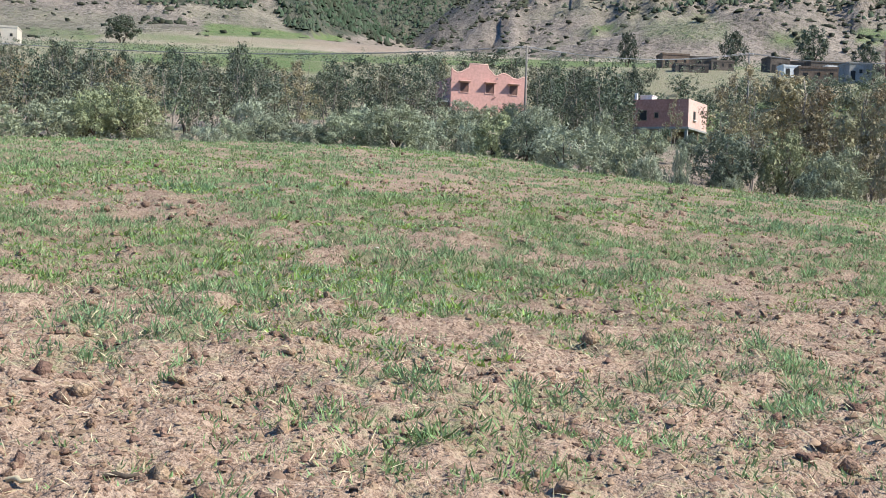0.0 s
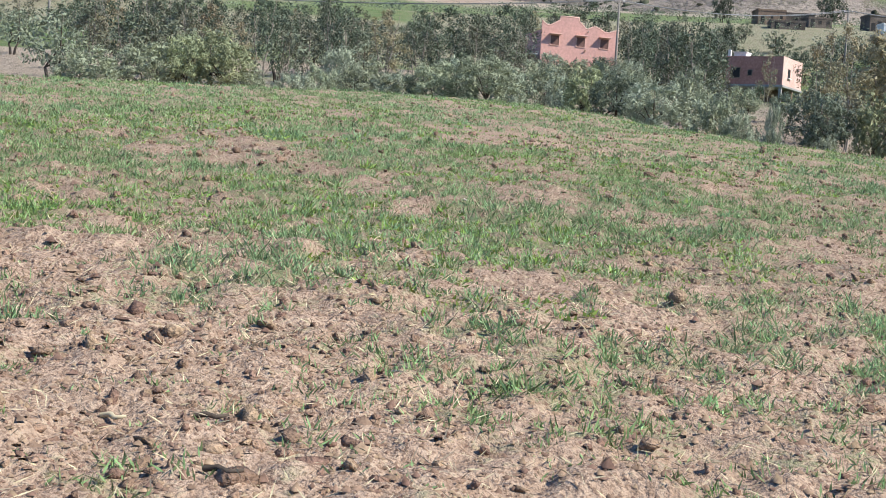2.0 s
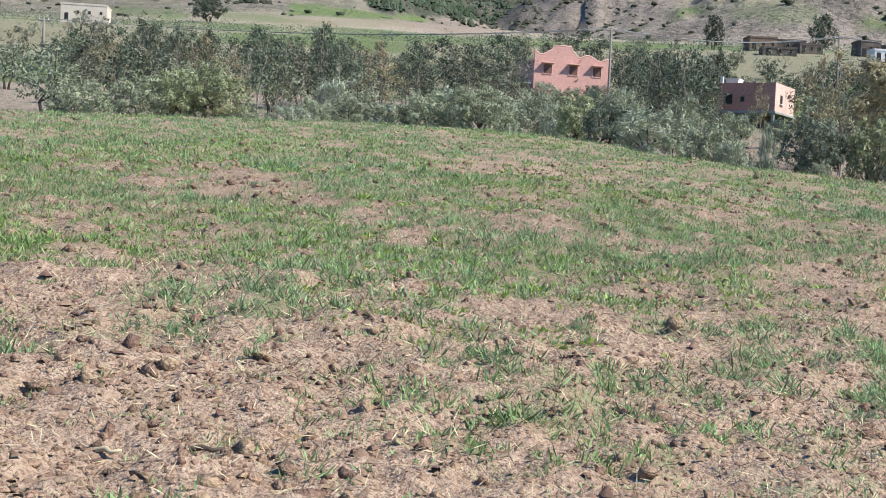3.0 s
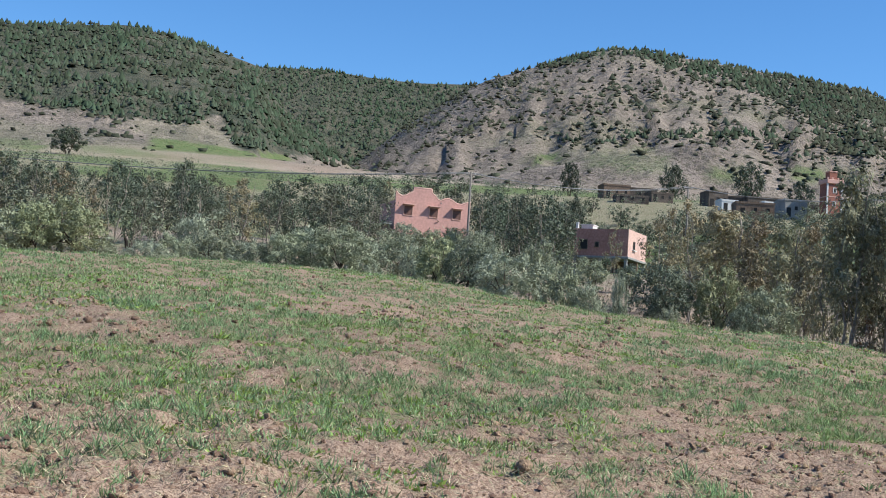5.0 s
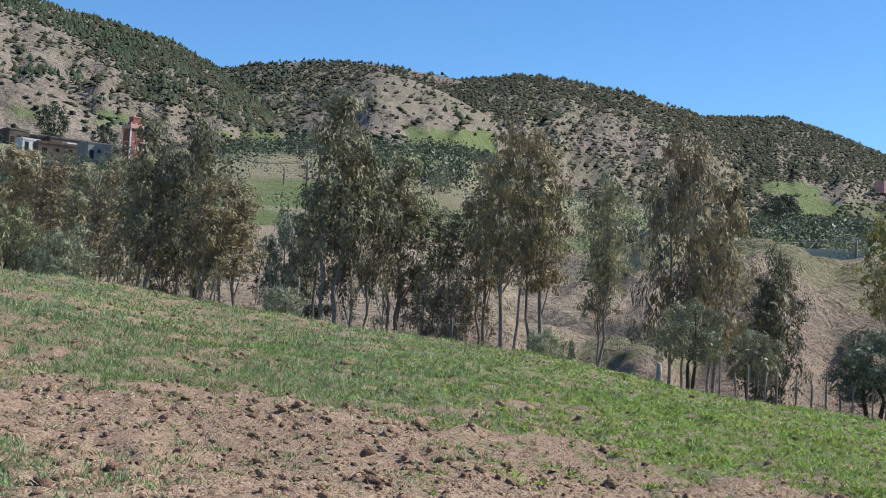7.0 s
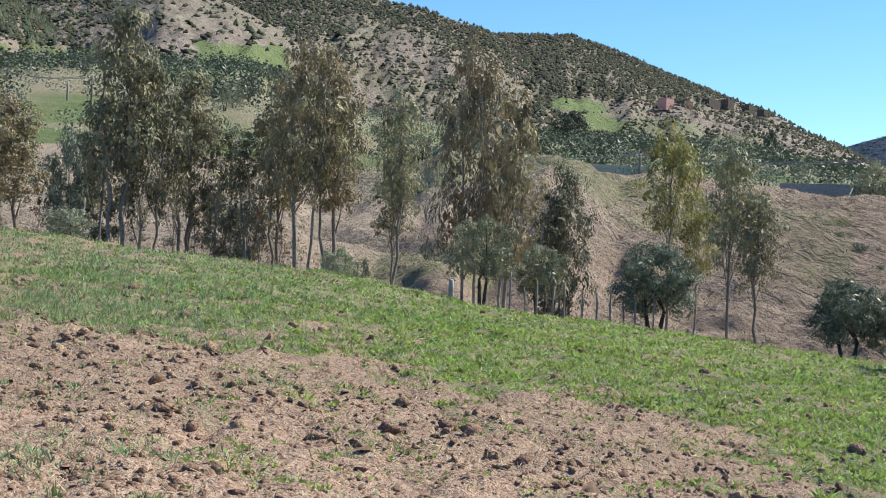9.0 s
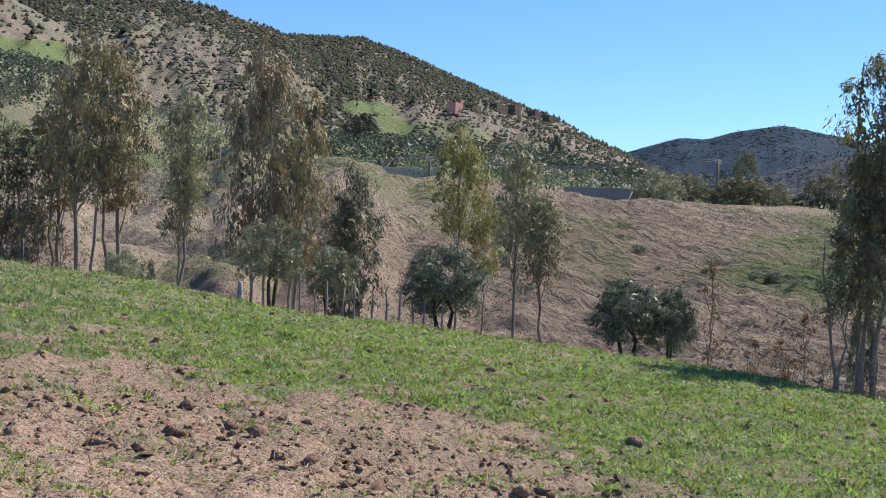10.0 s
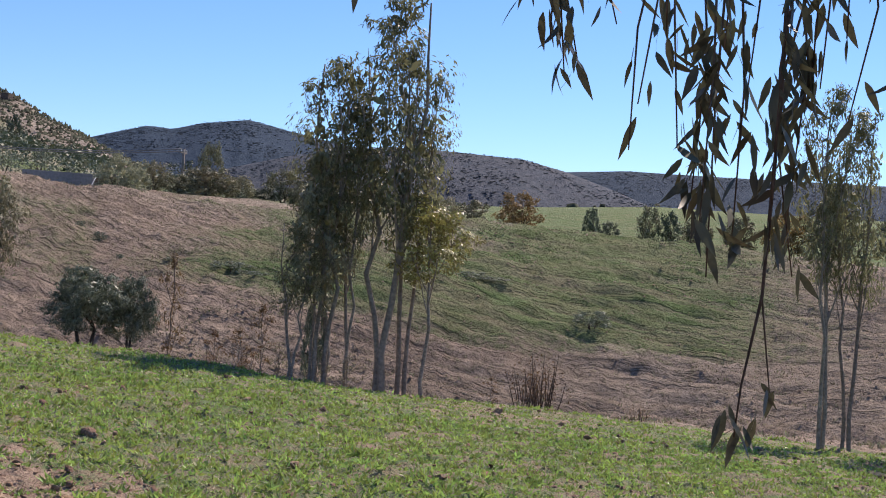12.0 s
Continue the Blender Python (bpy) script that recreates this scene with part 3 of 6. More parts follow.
def wood_line(az):
    """Elevation at which the pine wood of the nearer left hill begins."""
    return along([(-30, 9.6), (-18.4, 9.33), (-15, 9.2), (-11.4, 9.16), (-8.9, 9.24), (-8, 9.7), (-6.9, 8.2), (-3.4, 8.2), (5, 8)], az)


# ---- ground ----
def build_ground():
    az = np.concatenate([np.arange(-180, -32, 4.0), np.arange(-32, -26, 0.5), np.arange(-26, 100, 0.34), np.arange(100, 108, 0.5), np.arange(108, 180, 4.0)])
    r = np.concatenate([[0.4, 1.5, 3.0], np.geomspace(4.0, 22, 165), np.geomspace(22.2, 112, 235), np.geomspace(113.5, 330, 60), np.geomspace(334, 585, 30), np.linspace(590, 2080, 142), np.geomspace(2110, 4850, 40)])
    A, R = np.meshgrid(az, r, indexing="ij")
    X, Y = R * np.sin(np.radians(A)), R * np.cos(np.radians(A))
    Z, hill_id, rise = land(A, R, True)
    Z = Z + relief(A, R, X, Y)
    na, nr = A.shape
    verts = np.stack([X, Y, Z], -1).reshape(-1, 3)
    i, j = np.meshgrid(np.arange(na), np.arange(nr - 1), indexing="ij")
    i2 = (i + 1) % na
    faces = np.stack([i * nr + j, i * nr + j + 1, i2 * nr + j + 1, i2 * nr + j], -1).reshape(-1, 4)
    me = bpy.data.meshes.new("ground")
    me.vertices.add(len(verts) + 1)
    me.vertices.foreach_set("co", np.vstack([verts, [[0, 0, 0]]]).astype(np.float32).ravel())
    hub = [(len(verts), (k * nr), ((k + 1) % na) * nr) for k in range(na)]
    loops = np.concatenate([faces.ravel(), np.array(hub).ravel()])
    me.loops.add(len(loops))
    me.loops.foreach_set("vertex_index", loops.astype(np.int32))
    me.polygons.add(len(faces) + len(hub))
    starts = np.concatenate([np.arange(len(faces)) * 4, len(faces) * 4 + np.arange(len(hub)) * 3])
    me.polygons.foreach_set("loop_start", starts.astype(np.int32))
    me.polygons.foreach_set("loop_total", np.concatenate([np.full(len(faces), 4), np.full(len(hub), 3)]).astype(np.int32))
    re = along(EDGE_R, A)
    field = R < re + 2
    green = np.where(field, crop_at(X, Y) * (0.23 + 0.08 * step(26, 42, A)), 0.0)
    past = R - re
    meadow = fbm(X * 0.06, Y * 0.06, 81, 3)
    # opposite slope: bare to the left, a sown band to the right, ploughed below it
    wave = (meadow - 0.5) * 30
    band = step(64, 74, A + wave) * step(35, 44, past + wave * 0.5) * step(96, 84, A + wave * 0.3)
    opp = band * (0.52 + 0.3 * step(0.4, 0.6, fbm(X * 0.25, Y * 0.25, 83, 3))) + 0.04
    opp = np.where((A > 60) & (R < 122), opp, 0.04 + 0.22 * step(0.5, 0.7, meadow))
    mid = 0.22 + 0.26 * step(0.42, 0.62, fbm(X * 0.02, Y * 0.02, 85, 3))
    hill = 0.02 + 0.12 * step(0.5, 0.7, fbm(X * 0.008, Y * 0.008, 87, 4))
    out = np.where(R < 130, opp, np.where(R < 560, mid, hill))
    EL = np.degrees(np.arctan2(Z - EYE, R))
    torn = (fbm(X / 40, Y / 40, 89, 3) - 0.5)
    # small sown terraces on the lower hillsides
    out = np.maximum(out, terraces(A, EL, torn) * (R > 420) * (R < 1500))
    for a0, a1, r0, r1 in ((76, 100, 122, 1400),):
        out = np.maximum(out, 0.72 * step(0, 0.8, A - a0) * step(0, 0.8, a1 - A) * step(0, 25, R - r0) * step(0, 25, r1 - R))
    wood = np.isin(hill_id, (0,) + FAR_HILLS) | ((hill_id == 1) & (EL > wood_line(A)))
    green = np.where(field, green, np.where(wood, 0.0, out))
    forest = np.where(wood, np.where(hill_id == 6, 0.8, 1.0), 0.0)
    far = step(-1, 4, past)
    red = np.where(field, 0, step(0.5, 0.68, fbm(X * 0.03 + 5, Y * 0.03, 91, 3)) * 0.3)
    red = np.maximum(red, step(2, 6, past) * step(22, 12, past) * step(45, 47.5, A) * step(54, 51, A))
    damp = 0.5 * step(64, 78, A + wave * 0.4) * step(12, 20, past) * (R < 130)
    damp = np.where(field, 0.45 * step(8, 12, R + (meadow - 0.5) * 8) * (0.55 + 0.45 * step(0.4, 0.6, fbm(X * 0.6, Y * 0.6, 93, 2))), damp)
    col = np.stack([green, far, red, damp], -1).reshape(-1, 4)
    rows = step(14, 26, past) * step(44, 52, A) * (0.55 + 0.45 * step(0.4, 0.6, meadow)) * step(125, 100, R)
    # last channel marks the far mountains, whose base colour carries the haze
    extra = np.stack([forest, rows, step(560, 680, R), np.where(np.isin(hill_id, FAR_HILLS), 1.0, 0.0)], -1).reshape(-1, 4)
    me.polygons.foreach_set("use_smooth", np.ones(len(me.polygons), bool))
    me.update()
    at = me.color_attributes.new("cover", "FLOAT_COLOR", "POINT")
    at.data.foreach_set("color", np.vstack([col, [[0, 0, 0, 0]]]).astype(np.float32).ravel())
    at = me.color_attributes.new("tilth", "FLOAT_COLOR", "POINT")
    at.data.foreach_set("color", np.vstack([extra, [[0, 0, 0, 1]]]).astype(np.float32).ravel())
    me.materials.append(GROUND)
    me.validate()
    ob = new("ground", me)
    return tagged(ob, "hillside of reddish soil, green crop and eroded slopes", "ground", kind="structure")


build_ground()

@functools.lru_cache(None)
def ico(level=1):
    bm = bmesh.new()
    bmesh.ops.create_icosphere(bm, subdivisions=level, radius=1.0)
    out = [tuple(v.co) for v in bm.verts], [tuple(v.index for v in f.verts) for f in bm.faces]
    bm.free()
    return out


# ---- trees ----
def facing_leaves(rng, roots, outward, length, width, droop, loose=0.55):
    """Leaves that lie like scales on a crown: each turns its face away from the heart of its lobe."""
    n = len(roots)
    face = outward / (np.linalg.norm(outward, axis=1)[:, None] + 1e-9) + rng.normal(size=(n, 3)) * loose * 0.6
    face /= np.linalg.norm(face, axis=1)[:, None]
    way = rng.normal(size=(n, 3)) * (1 - droop) + np.array([0, 0, -1.6]) * droop + outward * 0.2
    way -= face * np.sum(way * face, 1)[:, None] * 0.8
    way /= np.linalg.norm(way, axis=1)[:, None] + 1e-9
    side = np.cross(face, way)
    length = np.broadcast_to(length, n)[:, None] * rng.uniform(0.7, 1.25, (n, 1))
    width = np.broadcast_to(width, n)[:, None] * rng.uniform(0.75, 1.2, (n, 1))
    mid = roots + way * length * 0.42 + face * length * 0.05
    return np.stack([roots, mid + side * width / 2, roots + way * length, mid - side * width / 2], 1)


def lobed_crown(rng, lobes, clumps, per, leaf, narrow, droop, mat, flat=0.85, inner=7):
    """A crown of billows: each lobe is a cloud of small clumps of leaves round leafy sprigs."""
    roots, outward = [], []
    for c, rad, tall in lobes:
        v = rng.normal(size=(clumps, 3))
        v /= np.linalg.norm(v, axis=1)[:, None]
        mid = v * rad * rng.uniform(0.5, 1.0, (clumps, 1)) * np.array([1, 1, tall])
        own = rad * rng.uniform(0.26, 0.46, (clumps, 1, 1))
        u = rng.normal(size=(clumps, per, 3))
        u /= np.linalg.norm(u, axis=2)[..., None]
        at = mid[:, None] + u * own * rng.uniform(0.2, 1.0, (clumps, per, 1)) ** 0.6 * np.array([1, 1, flat])
        roots.append((np.asarray(c) + at).reshape(-1, 3))
        outward.append(((mid[:, None] / rad) + 0.7 * u + np.array([0, 0, 0.15])).reshape(-1, 3))
    outer = facing_leaves(rng, np.concatenate(roots), np.concatenate(outward), leaf, leaf * narrow, droop)
    n = len(lobes) * inner * 3
    rad = np.repeat(np.array([b[1] for b in lobes]), inner * 3)[:, None]
    v = rng.normal(size=(n, 3))
    v /= np.linalg.norm(v, axis=1)[:, None]
    start = np.repeat(np.array([b[0] for b in lobes]), inner * 3, 0) + v * rad * rng.uniform(0.2, 0.7, (n, 1))
    sprigs = facing_leaves(rng, start, v, np.maximum(rad[:, 0] * 0.42, leaf), np.maximum(rad[:, 0] * 0.2, leaf * narrow), 0.0)
    return quads_mesh("crown", np.concatenate([outer, sprigs]), 4, mat)


def olive_tree(seed, height, spread, leaf, per, stems=3, mat=None, name="olive_tree", lumps=14, low=0.12, clumps=9):
    """A billowing olive: short forked trunks, crown of rounded lobes; low is where the crown begins."""
    rng = np.random.default_rng(seed)
    root = new(name)
    t = Tubes()
    lobes = []
    mid, half = (1 + low) / 2, (1 - low) / 2
    for k in range(lumps):
        u = (k + 0.5) / lumps
        a = k * 2.39996 + rng.uniform(-0.4, 0.4)
        zz = 1 - 1.85 * u
        q = math.sqrt(max(0.05, 1 - zz * zz)) * rng.uniform(0.55, 0.82)
        rad = spread * rng.uniform(0.27, 0.42)
        lobes.append((np.array([math.cos(a) * q * spread, math.sin(a) * q * spread, height * (mid + half * zz * rng.uniform(0.62, 0.80))]), rad, 0.8))
    lobes.append((np.array([0, 0, height * (mid - 0.05)]), spread * 0.5, 0.9))
    for s in range(stems):
        a = s * 2 * math.pi / stems + rng.uniform(-0.5, 0.5)
        lean = Vector((math.cos(a), math.sin(a), 0)) * spread * 0.30
        base = Vector((math.cos(a), math.sin(a), 0)) * 0.08
        fork = lean * 0.7 + Vector((0, 0, height * (0.22 + low * 0.6)))
        t.add([base + Vector((0, 0, -0.5)), base + lean * 0.25 + Vector((0, 0, height * 0.14)), fork], [0.12 * height / 4, 0.09 * height / 4, 0.065 * height / 4], 7)
        for k in range(3):
            c = lobes[(s * 3 + k * 5) % len(lobes)][0]
            tip = Vector(c)
            t.add([fork, (fork + tip) / 2 + Vector((0, 0, 0.05 * height)), tip], [0.045 * height / 4, 0.03 * height / 4, 0.01], 5)
    part("trunk", t.mesh("trunk", DARK_BARK), None, root)
    part("crown", lobed_crown(rng, lobes, clumps, per, leaf, 0.42, 0.0, mat or OLIVE_LEAF, inner=10 if clumps > 6 else 4), None, root)
    return root


def gum_tree(seed, height, spread, leaf, per, stems=3, mat=None, bare=0.3, name="eucalyptus_tree", lobes=13, clumps=9, thick=0.010, size=0.36, droop=0.55, top=1.0, narrow=0.30, inner=4):
    """A slim gum: pale stems that fork upwards and a lobed crown of hanging leaves."""
    rng = np.random.default_rng(seed)
    root = new(name)
    t = Tubes()
    lines = []
    for s in range(stems):
        a = s * 2 * math.pi / stems + rng.uniform(-0.6, 0.6)
        out = Vector((math.cos(a), math.sin(a), 0)) * (spread * 0.15 if stems == 1 else spread)
        h = height * (rng.uniform(0.74, 0.93) if s else 1.0)
        pts = []
        for k in range(9):
            f = k / 8
            wob = Vector((rng.normal(), rng.normal(), 0)) * 0.009 * h * (k > 0)
            pts.append(out * (0.12 + 0.42 * f ** 1.3) + wob + Vector((0, 0, h * f * 0.95 - (0.7 if k == 0 else 0))))
        rad = [thick * h * (1 - 0.88 * k / 8) + 0.008 for k in range(9)]
        t.add(pts, rad, 7)
        lines.append((pts, rad, h))
    blobs = []
    for k in range(lobes):
        u = (k + rng.uniform(0.1, 0.9)) / lobes
        f = bare + (1 - bare) * u
        girth = (0.45 + 0.55 * math.sin(math.pi * min(1.0, 0.15 + 0.85 * u)) ** 0.7) if u < 0.85 else 0.42
        b = k * 2.39996 + rng.uniform(-0.5, 0.5)
        rad = spread * size * rng.uniform(0.75, 1.25) * (0.72 + 0.4 * math.sin(math.pi * u))
        q = max(0.0, spread * girth * top - rad * 0.6) * rng.uniform(0.65, 1.0)
        c = Vector((math.cos(b) * q, math.sin(b) * q, height * f - rad * 0.9 * u))
        pts, pr, h = lines[k % stems]
        g = max(0.12, min(0.9, (c.z / h) - 0.18))
        i = int(g * 8)
        start = pts[i].lerp(pts[i + 1], g * 8 - i)
        bow = start.lerp(c, 0.5) + Vector((0, 0, -0.012 * height))
        t.add([start, bow, c, c + Vector((0, 0, rad * 0.5))], [max(pr[i] * 0.5, 0.016), max(pr[i] * 0.34, 0.012), 0.010, 0.005], 5)
        for j in range(3 if narrow < 0.4 else 0):
            v = Vector(rng.normal(size=3)).normalized() * rad * 0.8
            t.add([c.lerp(bow, 0.3), c + v * 0.5 + Vector((0, 0, 0.1 * rad)), c + v], [0.010, 0.008, 0.004], 4)
        blobs.append((np.array(c), rad, 1.3))
    part("trunk", t.mesh("trunk", BARK), None, root, "pale smooth stems and thin limbs")
    part("crown", lobed_crown(rng, blobs, clumps, per, leaf, narrow, droop, mat or GUM_LEAF, 1.15, inner), None, root)
    return root


def stand(proto, az, r, scale, turn, label, category, group="", wide=1.0, sink=0.15):
    """A copy of a plant on the ground."""
    x, y = place(az, r)
    m = pose(x, y, float(ground_z(x, y)) - sink, 0, 0, turn) @ Matrix.Diagonal((scale * wide, scale * wide, scale, 1))
    ob = copy_thing(proto, m)
    return tagged(ob, label, category, group)


def plant(proto, tall, wide, az, r, el, across, label, category, group="", sink=0.15, turn=None):
    """A copy of a plant whose top stands at an elevation and whose crown spans an angle, in degrees."""
    h = max(height_to(az, r, el), 0.25) + sink
    x, y = place(az, r)
    w = r * math.tan(radians(across / 2)) / wide
    turn = R1.uniform(0, 360) if turn is None else turn
    m = pose(x, y, float(ground_z(x, y)) - sink, 0, 0, turn) @ Matrix.Diagonal((w, w, h / tall, 1))
    return tagged(copy_thing(proto, m), label, category, group)


def drop_proto(ob):
    for o in (*ob.children_recursive, ob):
        bpy.data.objects.remove(o)




# ---- things too many to count ----
def scatter_mesh(name, base, spots, scales, turns, mat, rng, jitter=0.25, tilt=0.0):
    """Many small uneven copies of a face list, in one mesh."""
    verts, faces = base
    verts = np.asarray(verts, float)
    n, k = len(spots), len(verts)
    c, s = np.cos(turns)[:, None], np.sin(turns)[:, None]
    v = verts[None] * (1 + rng.normal(size=(n, k, 1)) * jitter) * scales[:, None, :]
    if tilt:
        a = rng.normal(size=(n, 1)) * tilt
        v = np.stack([v[..., 0], v[..., 1] * np.cos(a) - v[..., 2] * np.sin(a), v[..., 1] * np.sin(a) + v[..., 2] * np.cos(a)], -1)
    x, y = v[..., 0] * c - v[..., 1] * s, v[..., 0] * s + v[..., 1] * c
    v = np.stack([x, y, v[..., 2]], -1) + spots[:, None, :]
    f = (np.asarray(faces)[None] + (np.arange(n) * k)[:, None, None]).reshape(-1, len(faces[0]))
    me = bpy.data.meshes.new(name)
    me.vertices.add(n * k)
    me.vertices.foreach_set("co", v.astype(np.float32).ravel())
    me.loops.add(f.size)
    me.loops.foreach_set("vertex_index", f.astype(np.int32).ravel())
    me.polygons.add(len(f))
    me.polygons.foreach_set("loop_start", np.arange(0, f.size, f.shape[1], dtype=np.int32))
    me.polygons.foreach_set("loop_total", np.full(len(f), f.shape[1], np.int32))
    me.materials.append(mat)
    me.update()
    me.validate()
    return me


BLOCK = [(-0.8, -0.7, -0.7), (0.7, -0.8, -0.7), (0.8, 0.7, -0.7), (-0.7, 0.8, -0.7), (-0.7, -0.55, 0.6), (0.55, -0.65, 0.8), (0.6, 0.6, 0.7), (-0.55, 0.6, 0.9)], [(0, 1, 5), (0, 5, 4), (1, 2, 6), (1, 6, 5), (2, 3, 7), (2, 7, 6), (3, 0, 4), (3, 4, 7), (4, 5, 6), (4, 6, 7)]
SPIRE = [(1, 0, -0.55), (0.3, 0.95, -0.75), (-0.8, 0.6, -0.5), (-0.8, -0.6, -0.7), (0.3, -0.95, -0.5), (0, 0, 1.15), (0.45, 0.2, 0.3), (-0.4, 0.3, 0.2), (0.0, -0.5, 0.35)], [(0, 1, 6), (1, 7, 6), (1, 2, 7), (2, 3, 7), (3, 8, 7), (3, 4, 8), (4, 0, 8), (0, 6, 8), (6, 7, 5), (7, 8, 5), (8, 6, 5)]

PYRE = [(1, 0, -0.85), (0, 1, -0.8), (-1, 0, -0.9), (0, -1, -0.8), (0.1, 0.05, 1.0)], [(0, 1, 4), (1, 2, 4), (2, 3, 4), (3, 0, 4)]
HEAP = [(1, 0, -0.2), (0, 1, -0.2), (-1, 0, -0.2), (0, -1, -0.2), (0.15, 0.1, 0.8)], [(0, 1, 4), (1, 2, 4), (2, 3, 4), (3, 0, 4)]


def field_points(rng, n, near, far, power=1.0):
    """Spots on the field, thicker towards the middle of it."""
    az = rng.uniform(-27, 99, n)
    r = (near ** power + (far ** power - near ** power) * rng.uniform(0, 1, n)) ** (1 / power)
    keep = r < along(EDGE_R, az) + 1.0
    az, r = np.radians(az[keep]), r[keep]
    return r * np.sin(az), r * np.cos(az)
# ---- planting ----
R1 = random.Random(11)


def height_to(az, r, el):
    """Height of a thing whose top stands at an elevation as seen from the field."""
    return EYE + r * math.tan(radians(el)) - float(ground_z(*place(az, r)))


olives = [olive_tree(s, 4.0, 1.9, 0.135, 44, 2 + s % 2, (OLIVE_LEAF, OLIVE_LIGHT, OLIVE_SILVER, OLIVE_DARK)[s], lumps=17, low=(0.04, 0.16, 0.03, 0.14)[s]) for s in range(4)]
far_olives = [olive_tree(20 + s, 4.0, 2.0, 0.24, 13, 2, (OLIVE_FAR, DARK_LEAF)[s], lumps=9, low=0.05, clumps=5) for s in range(2)]
gums = [gum_tree(40 + s, 8.0, 1.15, 0.175, (40, 42, 40, 34)[s], (2, 2, 3, 1)[s], (GUM_LEAF, GUM_BROWN, GUM_DARK, GUM_LEAF)[s], lobes=(14, 13, 14, 11)[s], bare=(0.36, 0.46, 0.22, 0.5)[s], thick=(0.009, 0.010, 0.007, 0.008)[s], size=0.60, narrow=0.33) for s in range(4)]
gums.append(gum_tree(44, 8.0, 1.15, 0.15, 44, 1, YELLOW_LEAF, lobes=9, bare=0.6, thick=0.006, size=0.5))
gums.append(gum_tree(45, 8.0, 2.0, 0.17, 48, 2, GUM_BROWN, lobes=18, bare=0.44, thick=0.010, size=0.46, narrow=0.33))
gums.append(gum_tree(46, 8.0, 2.0, 0.17, 44, 2, GUM_DARK, lobes=17, bare=0.32, thick=0.009, size=0.46, narrow=0.33))
gums.append(gum_tree(47, 8.0, 1.15, 0.13, 32, 2, GUM_AIRY, lobes=14, bare=0.46, thick=0.008, size=0.5, narrow=0.3))
round_olives = [olive_tree(30 + s, 4.0, 1.75, 0.10, 64, 2, (OLIVE_PALE, OLIVE_DARK)[s], lumps=(15, 22)[s], low=(0.26, 0.20)[s], clumps=(10, 12)[s]) for s in range(2)]
far_gums = [gum_tree(60 + s, 9.0, 2.5, 0.28, 16, 2, (GUM_FAR, DARK_LEAF, GUM_BROWN)[s], bare=(0.14, 0.24, 0.12)[s], lobes=12, clumps=8, thick=0.010, droop=0.3, narrow=0.42, inner=9) for s in range(3)]

GREY_OLIVE = "bushy grey-green olive tree at the field's rim"
# bearing, distance, elevation of the top, width in degrees, variant
RIM_OLIVES = [(-19.4, 46, 4.6, 3.2, 0), (-17.3, 47, 5.0, 3.2, 0), (-15.5, 47.5, 5.4, 2.9, 1), (-13.9, 48, 5.7, 3.2, 1), (-12.6, 50, 4.2, 1.8, 0), (-7.7, 54, 4.9, 2.7, 0), (-6.2, 53, 4.6, 2.4, 2), (-4.7, 53, 5.1, 2.6, 0), (-3.6, 54, 5.4, 2.4, 2), (-2.2, 52, 5.6, 3.2, 0), (0.2, 80, 5.4, 2.2, 0), (1.1, 78, 5.0, 1.5, 2), (2.2, 52, 5.2, 2.2, 1), (3.4, 50, 5.1, 2.4, 3), (5.3, 48, 4.9, 3.6, 2)]
RIM_OLIVES += [(4.4, 70, 5.4, 2.0, 0), (7.8, 54, 4.6, 2.5, 0), (8.8, 52, 3.8, 1.7, 2), (10.3, 66, 4.3, 0.9, 2), (12.2, 44, 4.6, 3.1, 3), (12.5, 42.5, 2.8, 1.2, 2), (14.6, 44, 4.7, 2.5, 1), (16.6, 43, 4.1, 2.9, 0), (15.7, 41.5, 3.0, 1.5, 3), (-10.6, 64, 4.3, 2.2, 2), (-9.5, 66, 4.6, 2.0, 0), (-8.7, 72, 5.6, 2.0, 2), (-1.2, 74, 5.2, 1.7, 2), (6.5, 74, 5.5, 2.0, 0)]
RIM_OLIVES += [(26.2, 33.5, 2.1, 2.2, 2), (26.2, 62, 5.5, 2.5, 3), (37.9, 32.5, 0.9, 1.7, 0)]
RIM_OLIVES += [(0.6, 128, 5.75, 1.5, 2), (1.7, 120, 5.5, 1.7, 0), (2.9, 118, 5.6, 1.6, 0), (4.0, 112, 5.7, 1.6, 2), (9.0, 100, 4.7, 1.6, 0), (10.6, 102, 4.45, 1.2, 3), (12.0, 98, 5.0, 1.6, 3)]
for az, r, el, w, k in RIM_OLIVES:
    plant(olives[k], 4.0, 1.9, az, r, el, w, GREY_OLIVE, "olive tree", "olives along the field")

for az, r, el, w, k in ((44.3, 31.6, 2.5, 3.6, 0), (46.9, 32.2, 1.4, 2.7, 0), (51.9, 31.8, 1.7, 4.2, 1), (60.0, 32.2, 0.4, 3.7, 1), (61.8, 32.6, 0.1, 2.4, 1)):
    plant(round_olives[k], 4.0, 1.75, az, r, el, w, "round-headed olive tree on a short trunk below the field", "olive tree", "olives along the field")

